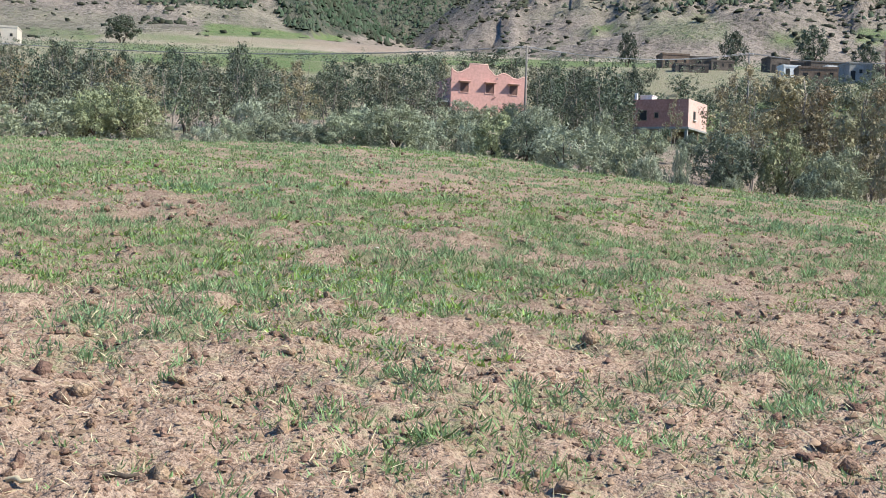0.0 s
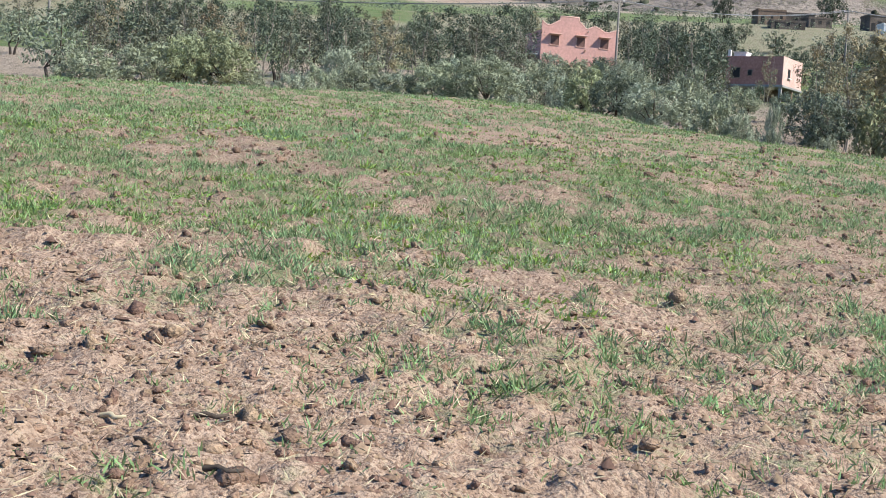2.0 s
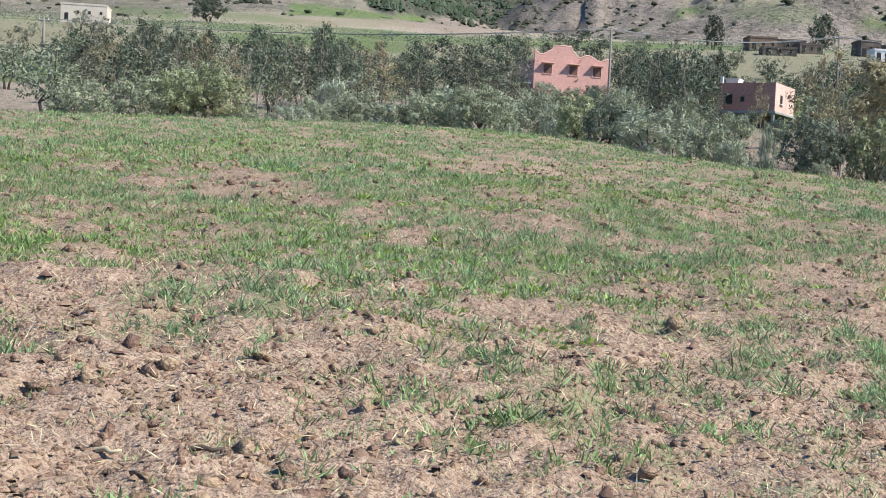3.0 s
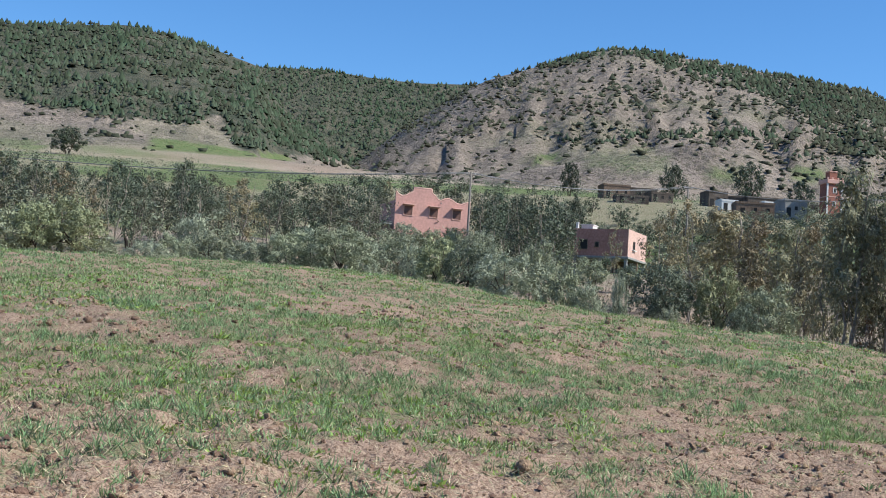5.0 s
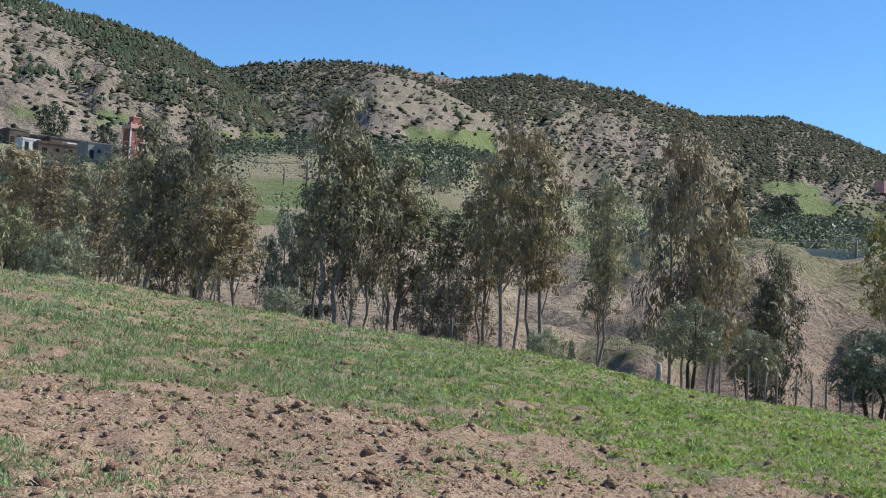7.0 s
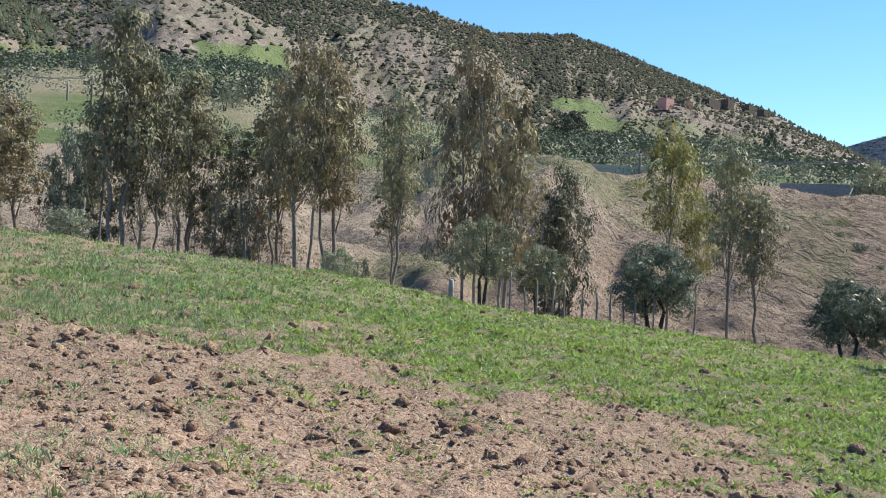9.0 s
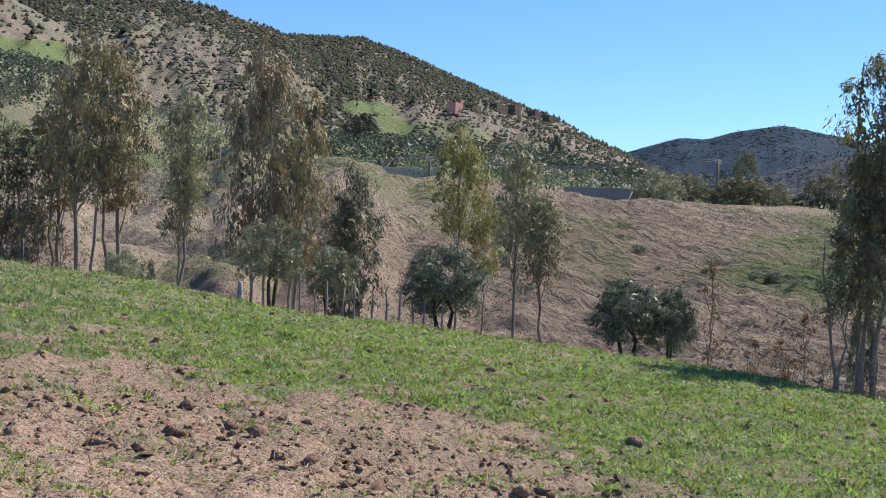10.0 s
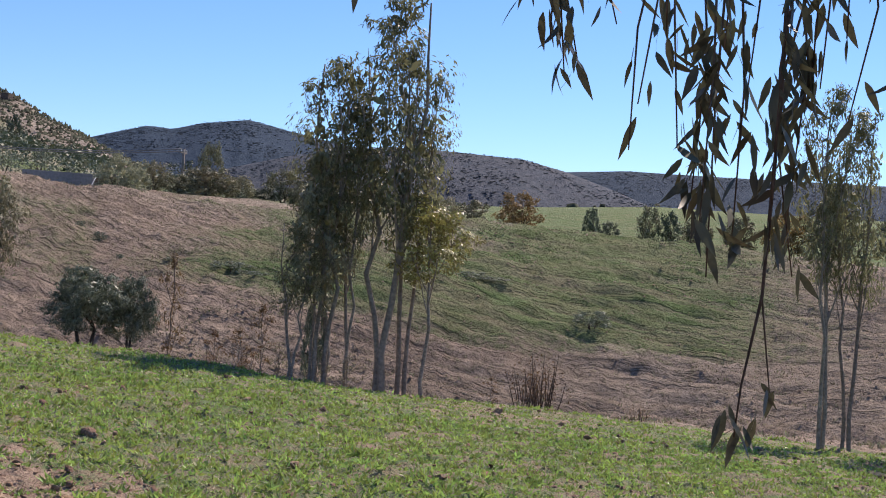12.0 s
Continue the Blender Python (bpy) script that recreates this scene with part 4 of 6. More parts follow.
RAGGED = "slim ragged eucalyptus with pale stems and hanging leaves"
GUMS = [(14.7, 72, 7.1, 2.5, 1), (16.1, 66, 6.5, 2.2, 1), (17.3, 62, 6.6, 2.2, 0), (18.4, 56, 6.6, 1.9, 1), (19.3, 52, 7.0, 1.7, 0), (20.0, 46, 9.1, 2.4, 0), (22.0, 46, 9.5, 3.2, 6), (21.2, 47, 7.5, 2.4, 2), (23.7, 43, 6.5, 2.5, 1), (22.8, 42, 6.4, 2.0, 1), (28.2, 38, 11.0, 2.9, 0), (29.5, 38.5, 9.1, 3.2, 6), (31.1, 39.5, 8.4, 2.7, 0), (27.5, 40, 6.7, 2.2, 2), (32.6, 40, 5.7, 2.2, 2), (33.9, 38, 5.8, 2.2, 2), (35.1, 37.5, 8.1, 2.2, 1)]
GUMS += [(36.3, 36, 10.0, 3.7, 5), (37.4, 36.5, 8.6, 2.4, 1), (40.4, 35, 8.1, 2.1, 3), (40.2, 35.5, 5.0, 1.7, 3), (43.6, 47, 10.1, 3.6, 5), (45.2, 48, 7.9, 2.5, 1), (47.7, 40, 5.2, 2.7, 6), (47.2, 39.5, 3.5, 2.0, 2), (52.3, 42, 7.1, 2.7, 4), (53.5, 41, 3.8, 1.8, 4), (55.0, 36, 6.4, 2.1, 3), (56.1, 36, 4.1, 2.0, 3)]
GUMS += [(72.7, 30.4, 13.4, 4.8, 7), (70.3, 30.6, 10.5, 3.8, 7), (69.7, 30.5, 6.4, 2.6, 0), (71.2, 30.6, 8.6, 2.6, 7), (73.6, 31, 11.2, 3.4, 7), (74.7, 30.4, 4.6, 3.6, 4), (68.8, 30.2, 3.0, 2.2, 7), (91.7, 30.5, 10.1, 3.0, 7), (92.7, 31, 9.1, 2.7, 7), (96, 31, 9.4, 3.0, 7)]
for az, r, el, w, k in GUMS:
    plant(gums[k], 8.0, 2.0 if k in (5, 6) else 1.15, az, r, el, w * 1.2, (RAGGED, "eucalyptus with browning crown on forked pale stems", "dark dense eucalyptus with thin upright stems", "very slim eucalyptus with bare pale stem and tufted crown", "slender eucalyptus with a yellow-green crown", "eucalyptus with browning crown on forked pale stems", "dark dense eucalyptus with thin upright stems", "airy eucalyptus with slender pale stems and thin crown")[k], "eucalyptus", "eucalypts along the gully")

TALL = "tall grey-brown eucalyptus standing behind the olive grove"
FAR_GUMS = [(-19.3, 95, 6.5, 2.4, 0), (-17.8, 98, 7.1, 2.0, 1), (-16.8, 100, 7.6, 2.2, 0), (-15.5, 95, 7.2, 2.2, 0), (-14.4, 92, 6.7, 2.4, 2), (-13.0, 84, 6.1, 1.7, 2), (-12.1, 88, 7.6, 2.3, 1), (-11.0, 90, 6.6, 1.4, 0), (-10.1, 100, 6.6, 2.2, 0), (-9.2, 105, 7.9, 1.7, 1), (-8.4, 112, 7.2, 1.7, 1), (-7.8, 96, 6.2, 1.7, 0), (-6.7, 100, 7.1, 2.4, 2), (-5.3, 110, 6.9, 1.9, 0), (-4.1, 115, 7.5, 2.4, 1), (-2.8, 115, 7.4, 2.2, 0), (-1.6, 120, 7.8, 2.2, 1)]
FAR_GUMS += [(-0.6, 125, 7.4, 1.7, 0), (1.2, 215, 7.9, 1.7, 0), (2.3, 218, 8.1, 2.2, 1), (3.3, 214, 7.7, 1.4, 0), (4.3, 205, 7.5, 1.9, 0), (5.0, 150, 6.9, 2.2, 1), (6.0, 135, 6.8, 2.2, 0), (7.1, 105, 7.5, 2.5, 1), (8.0, 112, 6.0, 1.2, 0), (12.1, 86, 7.0, 2.4, 2), (13.3, 82, 7.4, 2.4, 2), (14.6, 74, 7.0, 2.4, 0), (15.7, 68, 6.7, 2.2, 2), (9.9, 150, 6.0, 0.9, 2)]
for az, r, el, w, k in FAR_GUMS:
    plant(far_gums[k], 9.0, 2.5, az, r, el, w, TALL, "eucalyptus", "eucalypts below the village")
GROVE = "rounded grey-green olive tree in the terraced grove"


def kept_clear(az, r, h):
    """Keeps the houses, the tower and the little path in sight."""
    top = math.degrees(math.atan2(float(land(az, r)) + h - EYE, r))
    for a0, a1, far, limit in ((-0.8, 4.2, 188, 5.75), (-0.9, 2.2, 110, 4.2), (7.4, 12.0, 96, 3.6), (24.4, 27.6, 230, 5.8), (7.8, 12.0, 168, 4.75), (18.2, 20.0, 285, 7.3), (-13, -3.5, 400, 7.5), (9, 18, 320, 7.2), (24.2, 27.4, 230, 6.1), (22, 28, 380, 7.4)):
        if a0 < az < a1 and r < far and top > limit:
            return False
    return True


for k in range(150):
    az = R1.uniform(-24, 66)
    r = R1.uniform(72, 300) if az < 30 else R1.uniform(105, 420)
    h = R1.uniform(3.0, 5.2)
    if kept_clear(az, r, h):
        stand(far_olives[R1.random() < 0.4], az, r, h / 4.0, R1.uniform(0, 360), GROVE, "olive tree", "olive grove", R1.uniform(0.95, 1.4))
for k in range(80):
    az, r, h = R1.uniform(3.5, 22), R1.uniform(185, 305), R1.uniform(3.4, 5.0)
    if kept_clear(az, r, h):
        stand(far_olives[R1.random() < 0.3], az, r, h / 4.0, R1.uniform(0, 360), GROVE, "olive tree", "olive grove", R1.uniform(1.1, 1.5))
for k in range(125):
    az, r = R1.uniform(-22, 9), R1.uniform(112, 250)
    h = height_to(az, r, R1.uniform(6.2, 7.5))
    if 2.5 < h and kept_clear(az, r, h):
        stand(far_gums[R1.choice((0, 0, 1, 1, 1, 2))], az, r, h / 9.0, R1.uniform(0, 360), TALL, "eucalyptus", "eucalypts below the village", R1.uniform(0.8, 1.15) * max(1.0, 6.5 / h))
for k in range(60):
    az, r = R1.uniform(4.2, 22), R1.uniform(180, 300)
    h = height_to(az, r, R1.uniform(5.9, 6.9))
    if 2.0 < h < 7 and kept_clear(az, r, h):
        stand(far_olives[R1.random() < 0.6], az, r, h / 4.0, R1.uniform(0, 360), GROVE, "olive tree", "olive grove", max(1.0, 5.2 / h))
for ob in (*round_olives, *olives, *far_olives, *gums, *far_gums):
    drop_proto(ob)

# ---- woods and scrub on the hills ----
# bluish needles: the haze before the mountains is put into this colour
HAZE_PINE = material("haze_blue_pines", (0.02, 0.038, 0.06), 0.9, 0.3, 0.03, island=0.3)


def hill_plants():
    rng = np.random.default_rng(5)
    n = 330000
    az, r = rng.uniform(-25, 97, n), rng.uniform(600, 2050, n)
    z, hill, rise = land(az, r, True)
    x, y = r * np.sin(np.radians(az)), r * np.cos(np.radians(az))
    patch = fbm(x / 60, y / 60, 61, 3)
    el = np.degrees(np.arctan2(z - EYE, r))
    ragged = (patch - 0.5) * 1.2
    run = np.abs(2 * fbm(az / 0.9 + 0.6 * patch, r / 260, 65, 2) - 1)
    pine = np.zeros(n)
    pine = np.where(hill == 0, 0.95 * (patch > 0.28), pine)
    pine = np.where(hill == 1, 0.9 * step(0.26, 0.40, patch) * step(-0.15, 0.15, el + ragged - wood_line(az)), pine)
    depth = along([(3, 0), (5, 0.05), (6.5, 0.25), (9, 0.38), (10.8, 0.5), (12.6, 0.85), (15.2, 1.05), (17.5, 1.3), (18.2, 2.4), (20, 3.0), (22, 2.3), (24.5, 1.2), (26, 0.6)], az)
    top_el = along(HILLS[2][3], az)
    cap = step(-0.12, 0.12, el - top_el + depth + ragged * 0.5) * (1 - 0.45 * step(17.8, 19, az)) * (depth > 0)
    row = step(0.22, 0.1, np.abs(el - 9.95 - 0.05 * (az - 11))) * step(9.5, 10.2, az) * step(17.8, 17, az) + step(0.2, 0.08, np.abs(el - 9.25 + 0.2 * (az - 18.2))) * step(16.8, 17.2, az) * step(19.6, 19, az)
    row = np.maximum(row, 0.6 * step(0.15, 0.06, np.abs(el - 9.6)) * step(6.6, 7.2, az) * step(10, 9.4, az))
    pine = np.where(hill == 2, np.maximum(0.95 * cap, 0.8 * row), pine)
    pine = np.where(hill == 3, 0.3 * step(27, 25, az + ragged * 2) * step(9.0, 9.6, el), pine)
    shrub = np.where(hill == 2, 0.28 + 0.9 * step(0.48, 0.64, patch) + 0.8 * step(0.16, 0.06, run) + 1.9 * step(17.6, 18.6, az) * step(8.8, 9.6, el), 0.0)
    shrub = shrub * (1 - 0.75 * step(9.9, 9.2, el) * step(16, 14, az))
    shrub = np.where(hill == 3, 2.8 * step(0.22, 0.42, patch) + 0.4, shrub)
    shrub = np.where(hill == 8, 0.18 + 0.9 * step(0.14, 0.05, run) + 0.9 * step(9.0, 8.6, el) * step(0.4, 0.5, patch), shrub)
    crag = step(37.0, 38.0, az + ragged) * step(42.5, 41, az + ragged) * step(10.7, 10.2, el + ragged)
    shrub = np.where(hill == 9, (2.4 * step(0.28, 0.5, patch + 0.1 * rise) + 0.5) * (1 - 0.7 * crag), shrub)
    shrub = np.where(hill == 4, (2.6 * step(0.25, 0.48, patch + 0.2 * rise) + 0.4) * (1 - 0.72 * step(8.0, 7.2, el + ragged * 0.5) * step(46, 50, az)), shrub)
    pine = np.where((hill == 4) & (az > 43.5) & (az < 60), 0.45 * step(0.16, 0.05, along(HILLS[4][3], az) - el), pine)
    shrub = np.where(hill == -1, 0.06, shrub)
    shrub = np.where(hill == 1, np.maximum(shrub, 0.10 + 0.5 * step(0.15, 0.06, run)), shrub)
    die = rng.uniform(0, 1, n)
    thin = np.clip(0.10 + 0.42 * (r - 600) / 1400, 0.10, 0.52)
    sown = terraces(az, el, np.zeros(n)) > 0.38
    pine, shrub = np.where(sown, 0, pine), np.where(sown, 0.02, shrub)
    is_pine = die < pine * np.maximum(thin, 0.28)
    is_shrub = (~is_pine) & (die < pine * np.maximum(thin, 0.28) + shrub * 0.6 * thin)

    def tufts(pick, name, mat, high, wide, leaves, leaf, label):
        px, py = x[pick], y[pick]
        pz = z[pick] + relief(az[pick], r[pick], px, py)
        m = len(px)
        size = rng.uniform(0.6, 1.4, m)
        k = rng.uniform(0, 1, (m, leaves))
        b = rng.uniform(0, 2 * np.pi, (m, leaves))
        reach = np.sqrt(np.clip(1 - (2 * k - 1) ** 2, 0.05, 1)) * wide * size[:, None] * rng.uniform(0.3, 1, (m, leaves))
        c = np.stack([px[:, None] + np.cos(b) * reach, py[:, None] + np.sin(b) * reach, pz[:, None] + (0.02 + 0.85 * k) * high * size[:, None]], -1).reshape(-1, 3)
        way = np.stack([np.cos(b), np.sin(b), rng.uniform(-0.4, 0.9, (m, leaves))], -1).reshape(-1, 3) + rng.normal(size=(m * leaves, 3)) * 0.4
        tagged(new(name, quads_mesh(name, leaf_corners(c, way, leaf, leaf * 0.6, rng, 0.3), 4, mat)), label, "scrub", kind="stuff")

    def mounds(pick, name, mat, high, wide, base_shape, label, category):
        """Ragged little crowns, for plants a few paces wide on far slopes."""
        px, py = x[pick], y[pick]
        m = len(px)
        size = rng.uniform(0.55, 1.35, m)
        v, f = base_shape
        spots = np.stack([px, py, z[pick] + relief(az[pick], r[pick], px, py) + high * 0.42 * size], 1)
        sc = np.stack([wide * size * rng.uniform(0.8, 1.5, m), wide * size, high * 0.5 * size * rng.uniform(0.8, 1.2, m)], 1)
        me = scatter_mesh(name, (v, f), spots, sc, rng.uniform(0, 6.28, m), mat, rng, 0.34)
        tagged(new(name, me), label, category, kind="stuff")

    close = r < 1000
    mounds(is_pine & close, "near_pine_wood", PINE_LEAF, 4.0, 1.9, SPIRE, "dark green pine wood low on the hillsides", "woodland")
    mounds(is_pine & ~close, "pine_wood", PINE_LEAF, 5.0, 2.3, PYRE, "dark green pine wood covering the hilltops", "woodland")
    mounds(is_shrub & close, "hill_scrub", SHRUB_LEAF, 1.7, 1.7, BLOCK, "dark scattered scrub on the eroded hillsides", "scrub")
    mounds(is_shrub & ~close, "ridge_scrub", SHRUB_LEAF, 5.2, 2.1, HEAP, "dark scattered scrub high on the hills", "scrub")

    # bushes on the far mountains, coloured blue for the haze
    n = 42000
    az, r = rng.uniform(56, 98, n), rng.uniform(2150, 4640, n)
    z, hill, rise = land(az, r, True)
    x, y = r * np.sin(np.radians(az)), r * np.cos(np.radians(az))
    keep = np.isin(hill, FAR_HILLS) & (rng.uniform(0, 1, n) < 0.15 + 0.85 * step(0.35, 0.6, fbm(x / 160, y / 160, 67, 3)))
    mounds(keep, "mountain_scrub", HAZE_PINE, 2.6, 3.2, HEAP, "dark woods and scrub, tinted haze blue, on the distant mountains", "woodland")

    # scrub and small trees between the groves, nearer by
    n = 5600
    az, r = rng.uniform(-25, 97, n), rng.uniform(112, 600, n)
    x, y = r * np.sin(np.radians(az)), r * np.cos(np.radians(az))
    z = land(az, r)
    thick = 0.15 + 0.85 * step(0.42, 0.6, fbm(x / 30, y / 30, 63, 3))
    keep = (rng.uniform(0, 1, n) < thick * step(74, 60, az)) & ~((az > -1) & (az < 4.5) & (r < 190)) & ~((az > 7.5) & (az < 12.5) & (r < 172)) & ~((az > 24) & (az < 28) & (r > 180) & (r < 240))
    for a0, a1, r0, r1 in ((-13, -4, 550, 700), (5.5, 13, 590, 690), (30.5, 35, 500, 770), (23, 27, 590, 670)):
        keep &= ~((az > a0) & (az < a1) & (r > r0) & (r < r1))
    # distant olive groves on the terraces
    m = 1500
    ga, gr = np.where(rng.uniform(0, 1, m) < 0.55, rng.uniform(22, 38, m), rng.uniform(43, 60, m)), rng.uniform(200, 720, m)
    gx, gy = gr * np.sin(np.radians(ga)), gr * np.cos(np.radians(ga))
    ok = (fbm(gx / 45, gy / 45, 69, 2) > 0.36) & ~((ga > 24) & (ga < 28) & (gr < 300)) & ~((ga > 22.5) & (ga < 28.5) & (gr > 480)) & ~((ga > 30) & (ga < 35.5) & (gr > 560))
    tufts(keep, "grove_scrub", OLIVE_FAR, 2.4, 1.4, 34, 0.42, "grey-green scrub and small trees between terraces")
    az, r, x, y, z = ga, gr, gx, gy, land(ga, gr)
    tufts(ok, "far_grove", DARK_LEAF, 4.6, 2.4, 46, 0.85, "dark rounded olive trees of the distant groves")


hill_plants()


def slope_litter():
    """Dry tufts and lumps that roughen the bare slope beyond the field."""
    rng = np.random.default_rng(17)
    n = 80000
    az = rng.uniform(8, 98, n)
    r = along(EDGE_R, az) + 3 + 78 * rng.uniform(0, 1, n) ** 1.2
    rows = (az > 60) & (r > along(EDGE_R, az) + 14)
    r = np.where(rows, np.round((r + 0.10 * az) / 2.3) * 2.3 - 0.10 * az + rng.normal(size=n) * 0.5, r)
    x, y = r * np.sin(np.radians(az)), r * np.cos(np.radians(az))
    keep = rng.uniform(0, 1, n) < 0.2 + 0.8 * step(0.42, 0.62, fbm(x * 0.16, y * 0.16, 121, 3))
    x, y = x[keep], y[keep]
    m = len(x)
    z = ground_z(x, y)
    half = m * 3 // 5
    s = 0.05 * np.exp(np.clip(rng.normal(size=half) * 0.5, -1, 0.3))
    me = scatter_mesh("slope_lumps", HEAP, np.stack([x, y, z], 1)[:half], np.stack([s * 1.4, s, s * 1.1], 1), rng.uniform(0, 6.28, half), SLOPE_CLOD, rng, 0.2)
    tagged(new("slope_lumps", me), "earth lumps and stones on the eroded slope", "stones", kind="stuff")
    c = np.repeat(np.stack([x, y, z - 0.02], 1)[half:], 3, 0) + rng.normal(size=((m - half) * 3, 3)) * [0.10, 0.10, 0.0]
    way = np.stack([rng.normal(size=len(c)) * 0.6, rng.normal(size=len(c)) * 0.6, np.ones(len(c))], 1)
    me = quads_mesh("slope_tufts", leaf_corners(c, way, 0.17, 0.045, rng, 0.25), 4, SLOPE_GRASS)
    tagged(new("slope_tufts", me), "dull green and straw-coloured tufts on the slope", "grass", kind="stuff")


SLOPE_CLOD = material("slope_clod", (0.27, 0.205, 0.16), 0.95, 0.3, 3.0, island=0.3)
SLOPE_GRASS = material("slope_grass", (0.17, 0.19, 0.085), 0.7, 0.3, 0.12, island=0.5, translucent=0.2, second=(0.37, 0.32, 0.21))
slope_litter()


# ---- the field ----
def field_cover():
    rng = np.random.default_rng(13)
    def clods(n, near, far, size, spread, shape, name, power, jitter):
        x, y = field_points(rng, n, near, far, power)
        keep = rng.uniform(0, 1, len(x)) < 1.08 - 0.8 * crop_at(x, y)
        keep &= rng.uniform(0, 1, len(x)) < (0.2 + 1.2 * step(0.35, 0.65, fbm(x * 0.8, y * 0.8, 101, 2))) * (1 - 0.75 * step(0.45, 0.75, crop_at(x, y)) * step(28, 36, np.degrees(np.arctan2(x, y))))
        x, y = x[keep], y[keep]
        s = size * np.exp(np.clip(rng.normal(size=len(x)) * spread, -1.2, 0.6))
        s = s * (1 + 0.2 * step(20, 34, np.degrees(np.arctan2(x, y))))
        sc = np.stack([s * rng.uniform(0.8, 1.5, len(x)), s * rng.uniform(0.8, 1.3, len(x)), s * rng.uniform(0.45, 0.9, len(x))], 1)
        spots = np.stack([x, y, ground_z(x, y) + sc[:, 2] * 0.2], 1)
        me = scatter_mesh(name, shape, spots, sc, rng.uniform(0, 6.28, len(x)), CLOD, rng, jitter, 0.5)
        tagged(new(name, me), "crumbly reddish-brown clods of ploughed soil", "soil clods", kind="stuff")

    clods(4600, 4.6, 24, 0.030, 0.45, ico(1), "large_clods", 1.25, 0.34)
    clods(7000, 17, 40, 0.036, 0.45, ico(1), "far_clods", 1.6, 0.25)
    clods(36000, 4.2, 26, 0.0135, 0.5, BLOCK, "small_clods", 1.25, 0.3)
    # crumbs
    x, y = field_points(rng, 56000, 4.0, 20, 1.0)
    keep = rng.uniform(0, 1, len(x)) < 1.0 - 0.6 * crop_at(x, y)
    x, y = x[keep], y[keep]
    s = 0.0105 * np.exp(rng.normal(size=len(x)) * 0.45)
    sc = np.stack([s * 1.3, s, s * 0.9], 1)
    octa = [(1, 0, 0), (0, 1, 0), (-1, 0, 0), (0, -1, 0), (0, 0, 1)], [(0, 1, 4), (1, 2, 4), (2, 3, 4), (3, 0, 4)]
    me = scatter_mesh("soil_crumbs", octa, np.stack([x, y, ground_z(x, y) + 0.001], 1), sc, rng.uniform(0, 6.28, len(x)), CRUMB, rng, 0.3)
    tagged(new("soil_crumbs", me), "fine reddish soil crumbs strewn over the field", "soil crumbs", kind="stuff")

    # young wheat in tufts
    def wheat(n, near, far, power, blades, tall, name, width, spread, share=1.0):
        x, y = field_points(rng, n, near, far, power)
        d = crop_at(x, y)
        keep = rng.uniform(0, 1, len(x)) < d * share
        x, y, d = x[keep], y[keep], d[keep]
        lit = rng.uniform(0, 1, len(x)) < np.maximum(step(24, 44, np.degrees(np.arctan2(x, y))), 0.35 * step(0.5, 0.62, fbm(x * 0.35 + 9, y * 0.35, 77, 2)))
        for pick, mat, title, label in ((~lit, CROP, name, "young blue-green wheat growing in uneven patches"), (lit, CROP_BRIGHT, "bright_" + name, "dense bright green young crop on the field")):
            px, py, pd = x[pick], y[pick], d[pick]
            m = len(px)
            size = rng.uniform(0.45, 1.25, m) * (0.5 + 0.65 * pd)
            c = np.stack([np.repeat(px, blades) + rng.normal(size=m * blades) * spread, np.repeat(py, blades) + rng.normal(size=m * blades) * spread, np.repeat(ground_z(px, py), blades) - 0.008], 1)
            low = mat is CROP_BRIGHT
            way = np.stack([rng.normal(size=m * blades), rng.normal(size=m * blades), np.full(m * blades, 0.8 if low else 1.5)], 1)
            corners = leaf_corners(c, way, tall * (0.7 if low else 1.0) * np.repeat(size, blades), width * (2.3 if low else 1.1), rng, 0.35)
            tagged(new(title, quads_mesh(title, corners, 4, mat)), label, "crop", kind="stuff")

    wheat(60000, 4.5, 21, 1.35, 6, 0.088, "wheat", 0.0095, 0.032)
    wheat(110000, 19, 49, 1.7, 4, 0.095, "far_wheat", 0.018, 0.06)
    wheat(1500, 6, 24, 1.2, 14, 0.13, "wheat_tufts", 0.010, 0.035)
    # straw and stubble litter
    x, y = field_points(rng, 140000, 4.2, 38, 1.1)
    keep = rng.uniform(0, 1, len(x)) < 0.35 + 1.0 * step(0.35, 0.7, fbm(x * 0.5, y * 0.5, 111, 2)) * step(4, 9, np.hypot(x, y))
    x, y = x[keep], y[keep]
    a = rng.uniform(0, 2 * np.pi, len(x))
    c = np.stack([x, y, ground_z(x, y) + rng.uniform(0.005, 0.035, len(x))], 1)
    way = np.stack([np.cos(a), np.sin(a), np.abs(rng.normal(size=len(x))) * 0.7], 1)
    corners = leaf_corners(c, way, 0.085, 0.0055, rng, 0.1)
    tagged(new("straw_litter", quads_mesh("straw_litter", corners, 4, STRAW)), "pale dry straw and stubble lying on the soil", "straw", kind="stuff")


field_cover()

# ---- buildings ----
def sited(name, az, r, turn, label, category, group="", lift=0.0):
    """An empty root on the ground; its -y side looks to the bearing 180 - turn."""
    x, y = place(az, r)
    root = new(name)
    root.matrix_basis = pose(x, y, float(ground_z(x, y)) + lift, 0, 0, turn)
    return tagged(root, label, category, group)


